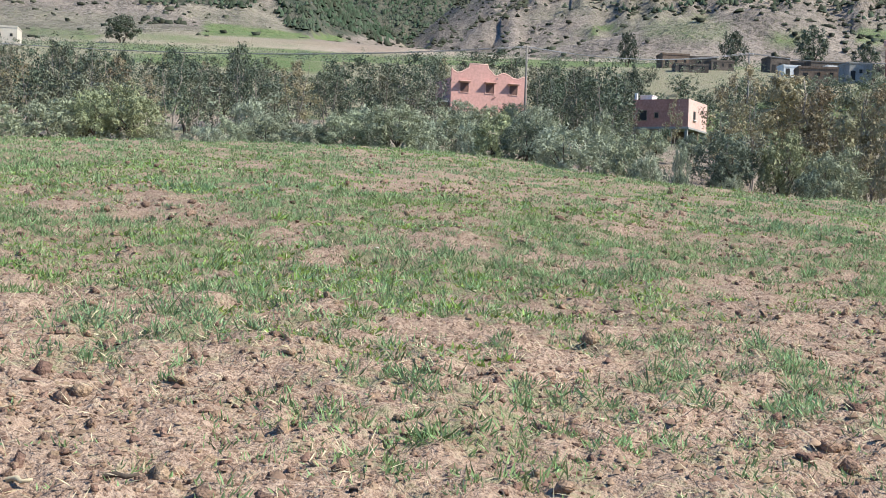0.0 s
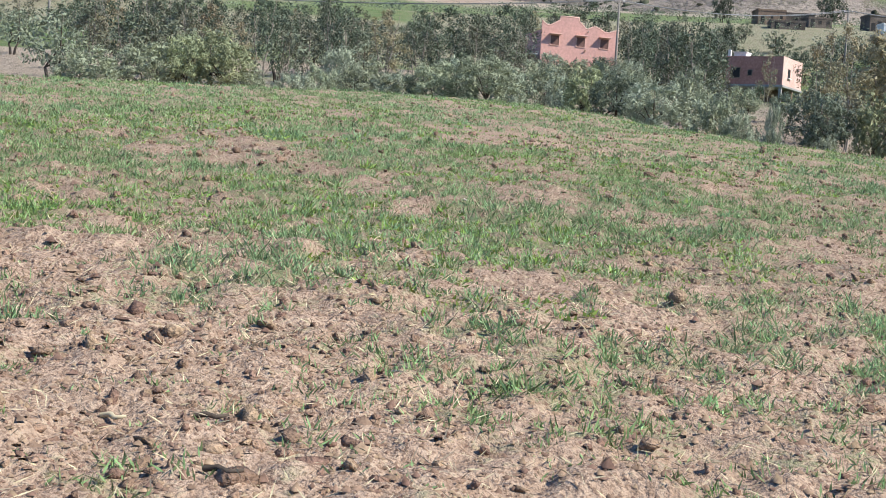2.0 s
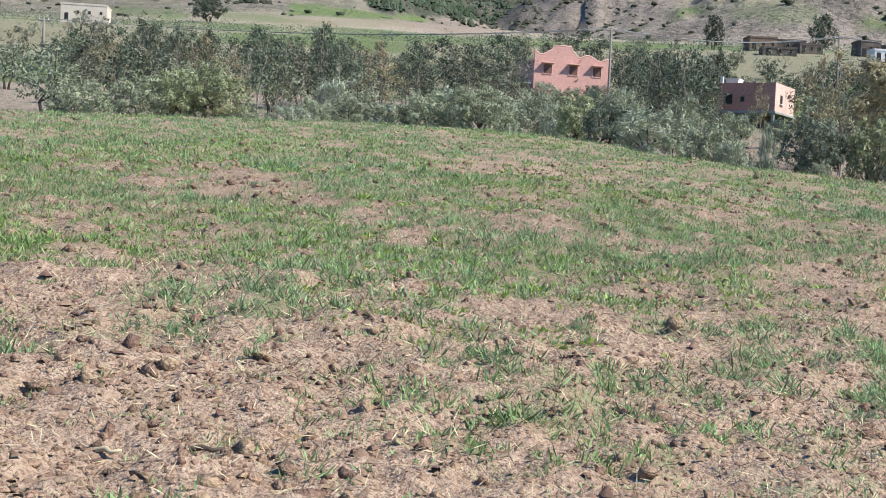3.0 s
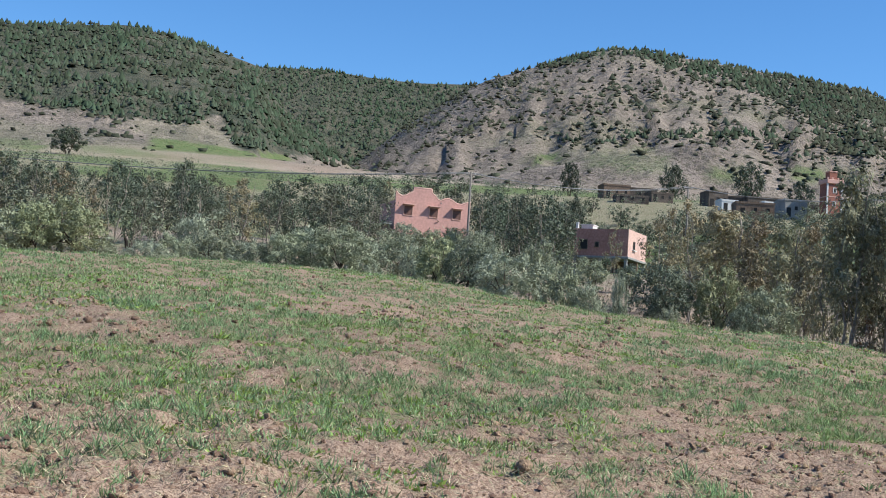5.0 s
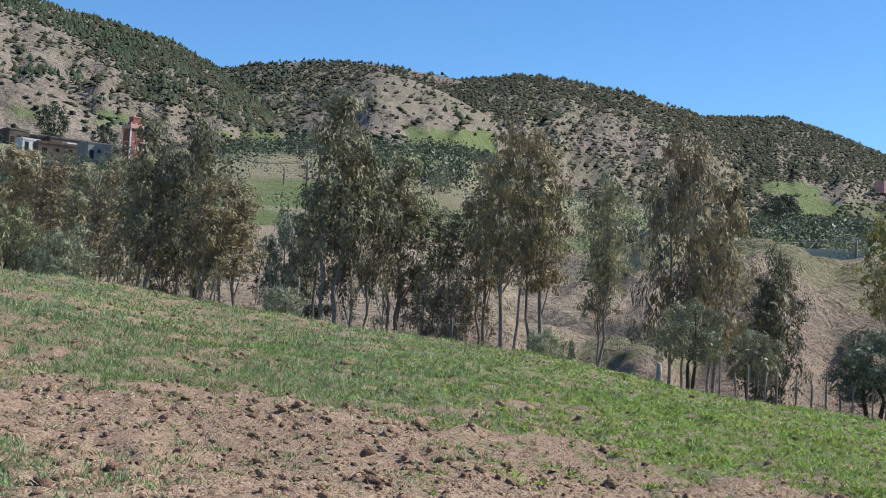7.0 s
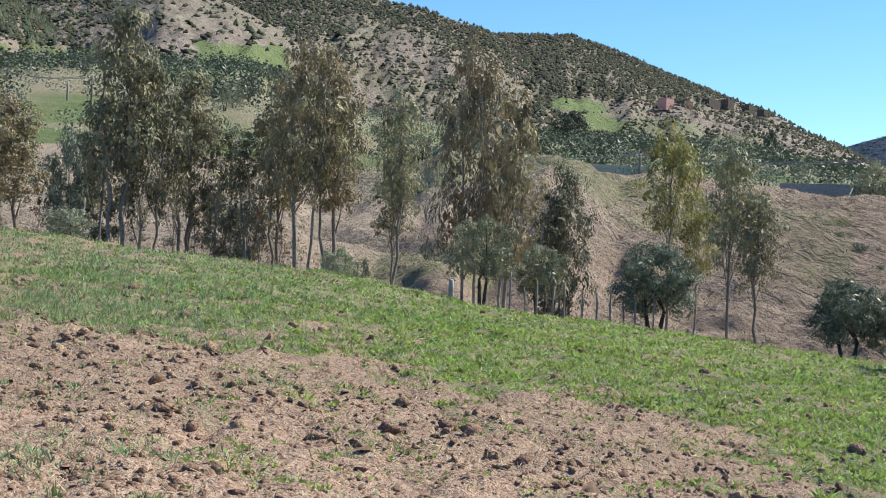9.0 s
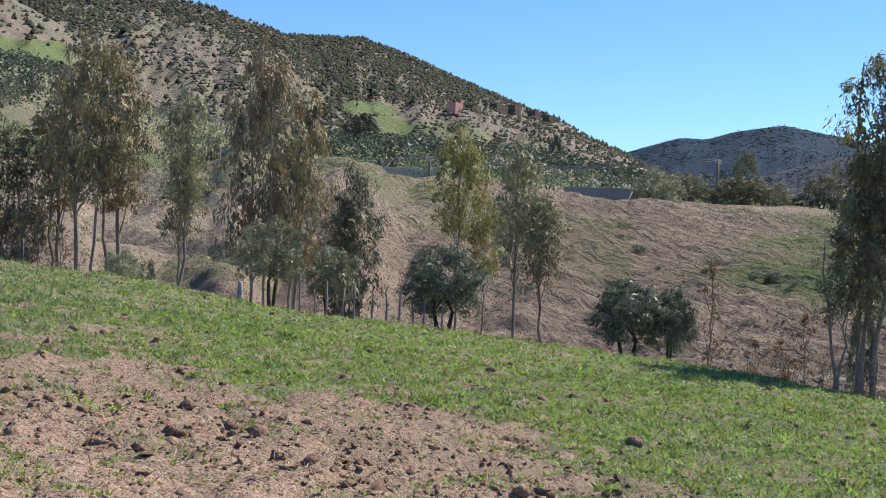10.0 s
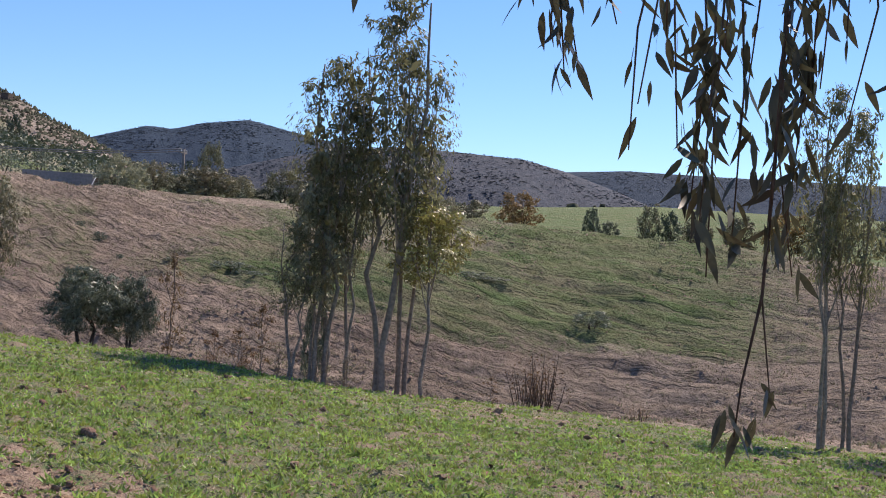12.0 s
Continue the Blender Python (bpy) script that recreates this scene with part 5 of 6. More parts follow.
def opening(root, x, z, w, h, y=0.0, name="window", frame_mat=None, hood=0.0, pane=None):
    """A recessed dark window in a -y wall, with frame, sill and hood."""
    win = part(name, box(x - w / 2, y - 0.03, z, x + w / 2, y + 0.05, z + h), pane or DARK, root)
    t = 0.09
    bm = bmesh.new()
    for x0, z0, x1, z1 in ((x - w / 2 - t, z - t, x - w / 2, z + h + t), (x + w / 2, z - t, x + w / 2 + t, z + h + t), (x - w / 2, z + h, x + w / 2, z + h + t), (x - w / 2, z - t, x + w / 2, z)):
        box_into(bm, x0, y - 0.09, z0, x1, y + 0.02, z1)
    part("frame", bm, frame_mat or ROSE, win)
    if hood:
        part("hood", box(x - w / 2 - 0.25, y - hood, z + h + 0.12, x + w / 2 + 0.25, y + 0.02, z + h + 0.26, 0.02), frame_mat or ROSE, win)
    return win


SHUTTER = material("brown_shutter", (0.20, 0.105, 0.085), 0.7, 0.2, 4.0)


def pink_house():
    base = float(ground_z(*place(1.8, 190)))
    top = EYE + 190 * math.tan(radians(6.85))
    root = sited("pink_house", 1.8, 190, 15, "pink rendered two-storey house with a curved gable parapet", "house")
    h = top - base
    w, d = 11.6, 9.0
    outline = [(-w / 2, 0.25), (-w / 2 + 0.35, -0.15), (-w / 2 + 0.9, -0.4), (-w / 2 + 1.6, -0.25), (-w / 2 + 2.3, 0.2), (-w / 2 + 2.7, 0.45), (-w / 2 + 2.75, 1.0), (-w / 2 + 5.5, 1.0), (-w / 2 + 5.55, 0.45), (-w / 2 + 6.0, 0.1), (-w / 2 + 6.5, -0.45), (-w / 2 + 7.0, -0.55), (-w / 2 + 7.6, -0.2), (-w / 2 + 8.1, -0.12), (-w / 2 + 8.7, -0.35), (-w / 2 + 9.4, -0.75), (-w / 2 + 10.2, -0.85), (-w / 2 + 10.9, -0.55), (w / 2, -0.3)]
    bm = bmesh.new()
    front = [bm.verts.new((-w / 2, 0, -1.0))] + [bm.verts.new((x, 0, h + z)) for x, z in outline] + [bm.verts.new((w / 2, 0, -1.0))]
    face = bm.faces.new(front)
    ext = bmesh.ops.extrude_face_region(bm, geom=[face])
    bmesh.ops.translate(bm, verts=[v for v in ext["geom"] if isinstance(v, bmesh.types.BMVert)], vec=(0, 0.3, 0))
    bmesh.ops.recalc_face_normals(bm, faces=bm.faces)
    part("facade", bm, PINK, root)
    part("body", box(-w / 2 + 0.01, 0.3, -1.0, w / 2 - 0.01, d, h - 1.0), PINK, root)
    t = Tubes()
    t.add([(x, 0.1, h + z + 0.03) for x, z in outline], [0.14] * len(outline), 6)
    part("coping", t.mesh("coping", ROSE), None, root, "pale rose coping on the parapet")
    for x in (-w / 2 + 2.0, -w / 2 + 5.9, -w / 2 + 9.5):
        opening(root, x, h - 3.1, 1.25, 1.35, hood=0.75, pane=SHUTTER)
    part("spout", box(-w / 2 + 6.9, -0.25, h - 0.95, -w / 2 + 7.0, 0.05, h - 0.8), CONCRETE, root)
    # low outbuilding on the left
    shed = sited("lean_to", -1.0, 188, 15, "low brown shed beside the pink house", "shed")
    hs = EYE + 188 * math.tan(radians(5.5)) - float(ground_z(*place(-1.0, 188)))
    part("wall", box(-4.2, 0, -0.5, 3.0, 4, hs), MUD, shed)
    part("roof", box(-4.5, -0.4, hs + 0.003, 3.3, 4.3, hs + 0.22, 0.03), CONCRETE, shed)
    part("door", box(0.5, -0.04, -0.3, 1.5, 0.02, hs - 0.4), DARK, shed)


PALE_PINK = material("pale_pink_render", (0.70, 0.47, 0.40), 0.9, 0.15, 1.5, bump=0.2)
OLD_PINK = material("dusty_pink_render", (0.50, 0.25, 0.20), 0.9, 0.2, 1.5, bump=0.3)


def block_building():
    az, r, turn = 10.5, 170, -27
    base = float(ground_z(*place(az, r)))
    root = sited("unfinished_house", az, r, turn, "unfinished pink and white house on concrete pillars", "house")
    slab = EYE + r * math.tan(radians(4.7)) - base
    top = EYE + r * math.tan(radians(5.65)) - base
    w, d = 7.4, 8.6
    part("upper_floor", box(-w, 0, slab, 0, d, top), OLD_PINK, root)
    part("slab", box(-w - 0.2, -0.2, slab - 0.3, 0.2, d + 0.2, slab - 0.003, 0.03), CONCRETE, root)
    bm = bmesh.new()
    for x0, y0, x1, y1 in ((-w, 0, 0, 0.2), (-w, d - 0.2, 0, d), (-w, 0.2, -w + 0.2, d - 0.2), (-0.2, 0.2, 0, d - 0.2)):
        box_into(bm, x0, y0, top + 0.003, x1, y1, top + 0.75)
    part("parapet", bm, OLD_PINK, root)
    part("side_render", box(0.004, 0.0, slab, 0.06, d, top + 0.78), PALE_PINK, root, "pale pink render on the sunny side")
    for x in (-w + 0.2, -w / 2, -0.2):
        for y in (0.2, d - 0.2):
            part("pillar", box(x - 0.18, y - 0.18, -0.8, x + 0.18, y + 0.18, slab - 0.3), CONCRETE, root)
    part("back_wall", box(-w, d * 0.55, -0.8, 0, d * 0.6, slab - 0.3), MUD, root)
    opening(root, -w + 1.3, slab + 0.9, 1.1, 1.2, frame_mat=MUD)
    opening(root, -w + 3.2, slab + 1.2, 0.45, 0.6, frame_mat=MUD)
    side = part("side_window", box(0.06, 2.2, slab + 1.1, 0.09, 3.2, slab + 2.2), DARK, root)
    part("sill", box(0.06, 2.0, slab + 0.95, 0.3, 3.4, slab + 1.05), WHITE, side)
    tank = part("stair_head", box(-w + 0.6, 1.0, top + 0.003, -w + 2.2, 3.0, top + 1.3), WHITE, root, "white stair head")
    part("cap", box(-w + 0.5, 0.9, top + 1.303, -w + 2.3, 3.1, top + 1.42), WHITE, tank)
    part("stub", box(-w + 0.05, 0.25, top + 0.76, -w + 0.4, 0.6, top + 1.6), WHITE, root)


def minaret():
    az, r = 19.0, 288
    base = float(ground_z(*place(az, r)))
    top = EYE + r * math.tan(radians(8.15)) - base
    root = sited("minaret", az, r, 10, "square red minaret with white corner bands and gallery", "tower")
    a = 1.65
    part("shaft", box(-a, -a, -1, a, a, top), BRICK_RED, root)
    for x in (-a, a):
        part("corner_band", box(x - 0.16, -a - 0.05, -1, x + 0.16, -a + 0.2, top), WHITE, root)
    part("gallery", box(-a - 0.3, -a - 0.3, top + 0.003, a + 0.3, a + 0.3, top + 0.9, 0.06), ROSE, root)
    for x in (-a - 0.1, -a / 3 - 0.1, a / 3 + 0.1, a + 0.1):
        for y in (-a - 0.15, a + 0.15):
            part("merlon", box(x - 0.18, y - 0.1, top + 0.9, x + 0.18, y + 0.1, top + 1.3), ROSE, root)
    tur = part("turret", box(-0.9, -0.9, top + 0.903, 0.9, 0.9, top + 2.6, 0.04), BRICK_RED, root)
    part("cap", box(-1.0, -1.0, top + 2.603, 1.0, 1.0, top + 2.85, 0.05), ROSE, tur)
    t = Tubes()
    t.add([(0, 0, top + 2.8), (0, 0, top + 4.0)], [0.09, 0.04], 6)
    part("finial", t.mesh("finial", ROSE), None, tur)
    for z in (top - 2.0, top - 5.0):
        win = part("window", box(-0.4, -a - 0.06, z, 0.4, -a + 0.02, z + 1.2), WHITE, root)
        part("niche", box(-0.22, -a - 0.09, z + 0.1, 0.22, -a - 0.03, z + 1.0), DARK, win)
    part("string_course", box(-a - 0.06, -a - 0.06, top - 2.9, a + 0.06, a + 0.06, top - 2.7), ROSE, root)


def plain_house(name, az, r, w, d, h, mat, turn, label, doors=1, windows=2, roof=None, lift=0.0):
    """A flat-roofed village house with parapet, openings and roof beams."""
    root = sited(name, az, r, turn, label, "house", "village houses", lift)
    part("wall", box(-w / 2, 0, -2.5, w / 2, d, h), mat, root)
    bm = bmesh.new()
    box_into(bm, -w / 2 - 0.1, -0.1, h + 0.003, w / 2 + 0.1, 0.3, h + 0.45)
    box_into(bm, -w / 2 - 0.1, d - 0.3, h + 0.003, w / 2 + 0.1, d + 0.1, h + 0.4)
    box_into(bm, w / 2 - 0.3, 0.3, h + 0.003, w / 2 + 0.1, d - 0.3, h + 0.3)
    box_into(bm, -w / 2 - 0.1, 0.3, h + 0.003, -w / 2 + 0.3, d - 0.3, h + 0.55)
    part("parapet", bm, roof or mat, root)
    n = doors + windows
    for k in range(n):
        x = -w / 2 + w * (k + 0.5) / n
        if k < doors:
            part("door", box(x - 0.5, -0.04, 0, x + 0.5, 0.02, 2.0), DARK, root)
        else:
            opening(root, x, h * 0.45, 0.7, 0.8, frame_mat=mat)
    return root


pink_house()
block_building()
minaret()
OLD = "old dark stone house with a flat earth roof"
for az, r, w, d, h, turn in ((9.9, 335, 7, 6, 4.6, 6), (10.9, 338, 9, 6, 4.0, -4), (11.9, 330, 6, 5, 3.0, 12), (10.6, 318, 8, 5, 2.4, 0), (14.3, 330, 5, 6, 5.0, 8), (15.2, 334, 8, 6, 3.8, -6), (16.3, 332, 9, 7, 4.0, 4), (17.3, 334, 6, 5, 3.4, 10), (16.6, 318, 8, 5, 2.6, 2), (18.1, 326, 5, 4, 2.6, -8)):
    plain_house("stone_house", az, r, w, d, h * 0.72, STONE if az > 10.2 else MUD, turn, OLD, 1, 2)
for az, r, w, h in ((14.8, 310, 4.0, 2.4), (15.6, 306, 3.0, 2.2), (16.5, 308, 2.6, 2.6)):
    plain_house("whitewashed_hut", az, r, w, 4, h, WHITE, 8, "small whitewashed hut below the stone houses", 1, 1)
plain_house("grey_house", 17.6, 288, 5.0, 6, 3.4, CONCRETE, 6, "bare grey concrete house among trees", 1, 2, lift=0.6)
plain_house("red_house", 15.9, 280, 8, 6, 2.9, MUD, -5, "low red-brown house behind eucalyptus crowns", 1, 2, lift=0.4)
plain_house("beige_house", -19.4, 360, 12, 8, 4.2, CREAM, 10, "long flat-roofed beige house on the slope", 1, 3, lift=0.6)


def slope_distance(az, el):
    """How far off the hillside reaches an elevation, along one bearing."""
    r = np.arange(700.0, 1995.0, 5.0)
    seen = np.degrees(np.arctan2(land(np.full(r.shape, az), r) - EYE, r))
    return float(r[min(int(np.argmax(seen >= el)) or len(r) - 2, len(r) - 2)])


# bearing, elevation of the foot, width and height in degrees
for az, el, w, h, m in ((51.7, 7.2, 0.6, 0.42, PINK), (52.5, 7.2, 0.7, 0.3, MUD), (53.6, 7.2, 0.9, 0.4, STONE), (54.3, 7.15, 0.5, 0.45, STONE), (55.2, 7.0, 0.55, 0.36, STONE), (55.8, 6.9, 0.4, 0.3, STONE)):
    far = slope_distance(az, el)
    plain_house("hilltop_ruin", az, far, math.radians(w) * far, 12, math.radians(h) * far, m, 5, "roofless ruined house on the far hilltop", 1, 4)
plain_house("white_shed", 43.2, 150, 6.0, 4, 1.6, CREAM, -35, "long white roadside shed behind trees", 1, 0)
plain_house("blue_stall", 41.8, 152, 1.8, 2, 1.5, BLUE, -40, "small stall sheeted in faded blue", 1, 0)
plain_house("cream_wall_house", 49.2, 150, 9.0, 4, 0.7, CREAM, -45, "low cream wall along the road", 0, 0)


def yard_wall():
    root = sited("yard_wall", 58.6, 104, -59, "long grey concrete yard wall with a dark gate", "wall")
    part("wall", box(-3.6, 0, -1.2, 1.6, 0.2, 1.15), CONCRETE, root)
    part("gate", box(1.62, 0.05, -1.0, 3.2, 0.12, 1.05), MUD, root)
    part("post", box(1.6, -0.02, -1.0, 1.78, 0.22, 1.3), CONCRETE, root)
    part("post", box(3.2, -0.02, -1.0, 3.4, 0.22, 1.3), CONCRETE, root)
    t = Tubes()
    t.add([(1.2, -0.5, -0.6), (1.9, -0.2, 1.0)], [0.05, 0.04], 6)
    part("leaning_beam", t.mesh("leaning_beam", WHITE), None, root, "pale beam leaning on the gate")


yard_wall()


# ---- poles and wires ----
def power_pole(az, r, top_el, name="power_pole"):
    root = sited(name, az, r, 0, "weathered power pole with a short cross-arm", "pole", "power poles")
    h = EYE + r * math.tan(radians(top_el)) - root.matrix_basis.translation.z
    t = Tubes()
    t.add([(0, 0, -0.8), (0, 0, h * 0.5), (0, 0, h)], [0.19, 0.16, 0.13], 8)
    part("shaft", t.mesh("shaft", POLE), None, root)
    part("cross_arm", box(-0.7, -0.06, h - 0.5, 0.7, 0.06, h - 0.36), POLE, root)
    for x in (-0.6, 0.6):
        part("insulator", box(x - 0.06, -0.06, h - 0.36, x + 0.06, 0.06, h - 0.1, 0.02), WHITE, root)
    return Vector((root.matrix_basis.translation.x, root.matrix_basis.translation.y, root.matrix_basis.translation.z + h - 0.1))


def wire(a, b, sag, thick=0.04):
    t = Tubes()
    pts = [a.lerp(b, k / 16) - Vector((0, 0, sag * 4 * (k / 16) * (1 - k / 16))) for k in range(17)]
    t.add(pts, [thick] * 17, 4)
    ob = new("power_wire", t.mesh("power_wire", WIRE))
    tagged(ob, "thin pale power line slung between poles", "wire", "power lines")


tops = [power_pole(az, r, el) for az, r, el in ((-21, 175, 7.0), (3.4, 182, 8.04), (13.0, 215, 7.9), (22.0, 225, 7.7), (26.6, 215, 7.48), (25.6, 222, 7.09))]
for a, b in ((0, 1), (1, 2), (2, 3), (3, 4)):
    for off in (-0.5, 0.5):
        wire(tops[a] + Vector((off, off * 0.3, 0)), tops[b] + Vector((off, off * 0.3, 0)), 1.4)
right = [power_pole(az, r, el) for az, r, el in ((41.0, 170, 5.3), (50.6, 150, 5.25), (63.2, 140, 5.5))]
for a, b in ((0, 1), (1, 2)):
    for off in (-0.5, 0.5):
        wire(right[a] + Vector((off, off, off * 0.3)), right[b] + Vector((off, off, off * 0.3)), 1.0, 0.05)

# ---- plants on the opposite slope and along the rim ----
def twig_bush(seed, height, spread, leaf_mat, leaves, leaf=0.08, name="twiggy_bush", stems=14):
    """A thin, half-bare shrub of upright stems."""
    rng = np.random.default_rng(seed)
    root = new(name)
    t = Tubes()
    pts = []
    for s in range(stems):
        a = rng.uniform(0, 2 * math.pi)
        out = Vector((math.cos(a), math.sin(a), 0)) * spread * rng.uniform(0.1, 1)
        h = height * rng.uniform(0.55, 1.0)
        line = [out * 0.3 + Vector((0, 0, -0.2)), out * 0.7 + Vector((0, 0, h * 0.5)), out + Vector((rng.normal() * 0.05, rng.normal() * 0.05, h))]
        t.add(line, [0.018, 0.012, 0.005], 4)
        for k in range(leaves):
            f = rng.uniform(0.3, 1.0)
            p = line[1].lerp(line[2], (f - 0.3) / 0.7)
            pts.append(p + Vector(rng.normal(size=3) * 0.09))
    part("stalk", t.mesh("stalk", DARK_BARK), None, root)
    c = np.array(pts)
    part("foliage", quads_mesh("foliage", leaf_corners(c, rng.normal(size=(len(c), 3)) + [0, 0, -0.4], leaf, leaf * 0.35, rng), 4, leaf_mat), None, root)
    return root


RUSSET_LEAF = material("golden_leaf", (0.33, 0.22, 0.09), 0.6, 0.25, 0.8, island=0.35, randomness=0.1, translucent=0.25)
BROWN_LEAF = material("russet_leaf", (0.26, 0.16, 0.08), 0.6, 0.25, 0.8, island=0.35, randomness=0.15, translucent=0.25)
PALE_LEAF = material("silver_leaf", (0.40, 0.42, 0.27), 0.6, 0.2, 0.8, island=0.3, randomness=0.1, translucent=0.3)

sapling = [gum_tree(81 + s, 4.0, 0.6, 0.12, 14, 1, (GUM_BROWN, BROWN_LEAF)[s], bare=0.25, lobes=8, clumps=5, thick=0.006, name="gum_sapling", size=0.5) for s in range(2)]
for az, r, h, k in ((17.4, 44, 2.2, 0), (20.8, 42, 2.2, 1), (23.2, 40, 2.2, 0), (25.0, 38.5, 2.0, 1), (29.2, 36, 2.2, 0), (30.6, 36, 2.4, 0), (31.6, 35.8, 2.2, 1), (32.4, 35.4, 2.6, 0), (33.1, 35, 2.2, 1), (33.7, 35, 2.4, 0), (34.4, 34.6, 2.4, 1), (35.3, 34.4, 2.0, 1), (38.2, 34, 1.2, 1)):
    stand(sapling[k], az, r, h / 4.0, R1.uniform(0, 360), "thin young gum sapling with brownish leaves", "sapling", "saplings along the gully", 1.1)
for az, r, el, w, k in ((63.5, 33, 1.6, 1.4, 1), (67.5, 31, -0.6, 1.2, 1), (66.5, 31, -1.8, 1.4, 1), (65.4, 33, -1.9, 1.1, 1), (70.2, 30.6, -3.2, 1.0, 0), (72.7, 30.6, -3.2, 0.8, 1), (71.3, 30.4, -2.9, 0.9, 0), (68.3, 30.7, -2.4, 1.0, 0), (77.6, 31, -3.4, 0.9, 1), (95.2, 31, 1, 1.4, 0)):
    plant(sapling[k], 4.0, 0.6, az, r, el, w, "thin young gum sapling with brownish leaves", "sapling", "saplings along the gully")
for ob in sapling:
    drop_proto(ob)

bush = olive_tree(95, 1.0, 0.8, 0.06, 26, 3, OLIVE_DARK, name="dark_bush", lumps=12, low=0.0, clumps=7)
def slope_at(az, el):
    """How far off the opposite slope reaches an elevation, along one bearing."""
    r = np.arange(46.0, 112.0, 0.5)
    seen = np.degrees(np.arctan2(land(np.full(r.shape, az), r) - EYE, r))
    return float(r[int(np.argmax(seen >= el))])


for az, foot, el, w in ((60.0, 1.3, 1.75, 0.7), (60.9, 0.5, 0.8, 0.45), (65.6, 0.1, 0.8, 2.2), (66.5, -0.1, 0.45, 1.9), (76.2, 0.3, 0.95, 1.9), (77.1, 0.2, 0.75, 1.7), (81.6, -1.1, -0.45, 2.0), (59.2, 1.9, 2.15, 0.5), (63.0, 0.3, 0.55, 0.5), (73.0, 0.4, 0.75, 1.2)):
    plant(bush, 1.0, 0.8, az, slope_at(az, foot), el, w, "low dark green bush on the bare slope", "bush", "bushes on the slopes", 0.05)
for az, r, el, w in ((38.9, 36, 0.4, 1.0), (9.4, 60, 3.1, 1.2), (10.2, 58, 2.8, 1.0), (1.0, 72, 3.9, 0.9), (69.8, 30.9, -0.6, 1.5)):
    plant(bush, 1.0, 0.8, az, r, el, w, "low dark green bush on the bare slope", "bush", "bushes on the slopes", 0.05)
drop_proto(bush)

twigs = twig_bush(97, 1.5, 0.55, BROWN_LEAF, 14)
for az, r, h in ((79.2, 31.5, 1.0), (79.9, 31.8, 1.15), (79.5, 32.2, 0.9), (84.1, 31, 0.45), (65.4, 32.2, 0.6), (66.8, 31.2, 0.6), (55.8, 32.5, 0.5), (48.6, 33.0, 0.5), (49.6, 32.6, 0.4)):
    stand(twigs, az, r, h, R1.uniform(0, 360), "half-bare russet bush at the field's lower rim", "bush", "bushes on the slopes")
drop_proto(twigs)

silver = olive_tree(99, 3.0, 1.9, 0.18, 30, 3, PALE_LEAF, name="silver_bush", low=0.0)
plant(silver, 3.0, 1.9, 60.7, 100, 5.05, 2.6, "large pale silvery bush beside the yard wall", "bush", "", 0.5)
drop_proto(silver)
screen = [olive_tree(101 + s, 5.0, 2.3, 0.28, 16, 2, (DARK_LEAF, GUM_LEAF, RUSSET_LEAF, GUM_DARK)[s], name="screen_tree", lumps=15, low=0.02) for s in range(4)]
HEDGE = [(62.0, 112, 5.0, 1.6, 1), (63.1, 112, 4.5, 1.7, 3), (64.4, 116, 6.15, 1.3, 3), (64.2, 114, 4.9, 2.7, 1), (65.6, 114, 4.6, 1.9, 1), (66.7, 116, 4.1, 1.5, 0), (67.6, 118, 5.1, 2.0, 3), (68.6, 118, 4.5, 1.7, 1), (69.8, 118, 4.6, 1.8, 3), (71.2, 120, 4.4, 2.0, 1), (73.0, 120, 4.2, 1.8, 3), (74.6, 122, 4.3, 1.8, 1), (75.9, 126, 4.2, 2.0, 3), (78.0, 128, 4.65, 2.3, 2)]
HEDGE += [(81.2, 170, 4.1, 0.9, 0), (82.0, 176, 3.5, 1.0, 0), (83.7, 140, 4.4, 1.2, 3), (84.6, 142, 4.1, 1.2, 0), (85.8, 142, 3.9, 1.6, 3), (87.6, 142, 4.1, 1.8, 3), (89.6, 142, 4.3, 2.5, 2), (91.4, 144, 5.0, 2.5, 3), (94, 146, 4.4, 2.5, 3)]
for az, r, el, w, k in HEDGE:
    plant(screen[k], 5.0, 2.3, az, r, el, w, "tree of the field hedge, dark green to russet", "tree", "hedge trees beyond the slope", 0.5)
big_round = screen[0]
stand(big_round, 2.75, 172, 0.62, 30, "dark green tree in front of the pink house", "tree", "", 1.0)
stand(big_round, 9.6, 164, 0.5, 30, "small dark tree in front of the unfinished house", "tree", "", 0.8)
for az, r, el, w in ((-14.2, 560, 8.6, 1.6), (7.8, 340, 8.8, 1.0), (15.6, 380, 9.1, 1.5), (17.8, 330, 8.3, 1.2), (12.3, 345, 8.9, 1.3), (33.2, 560, 8.6, 1.3), (47.4, 520, 7.1, 1.8), (56.0, 700, 6.5, 1.0)):
    plant(big_round, 5.0, 2.3, az, r, el, w, "large dark round tree standing alone on the slope", "tree", "lone trees on the slopes", 0.4)
for ob in screen:
    drop_proto(ob)


# ---- stakes and a post at the rim ----
def stake(az, r, h, thick=0.025, mat=None, name="fence_stake", label="thin grey wooden stake at the field's rim", category="stake"):
    root = sited(name, az, r, R1.uniform(0, 90), label, category, "stakes along the rim")
    t = Tubes()
    t.add([(0, 0, -0.3), (R1.uniform(-0.03, 0.03), 0, h * 0.6), (R1.uniform(-0.06, 0.06), 0, h)], [thick, thick * 0.9, thick * 0.7], 6)
    part("shaft", t.mesh("shaft", mat or POLE), None, root)


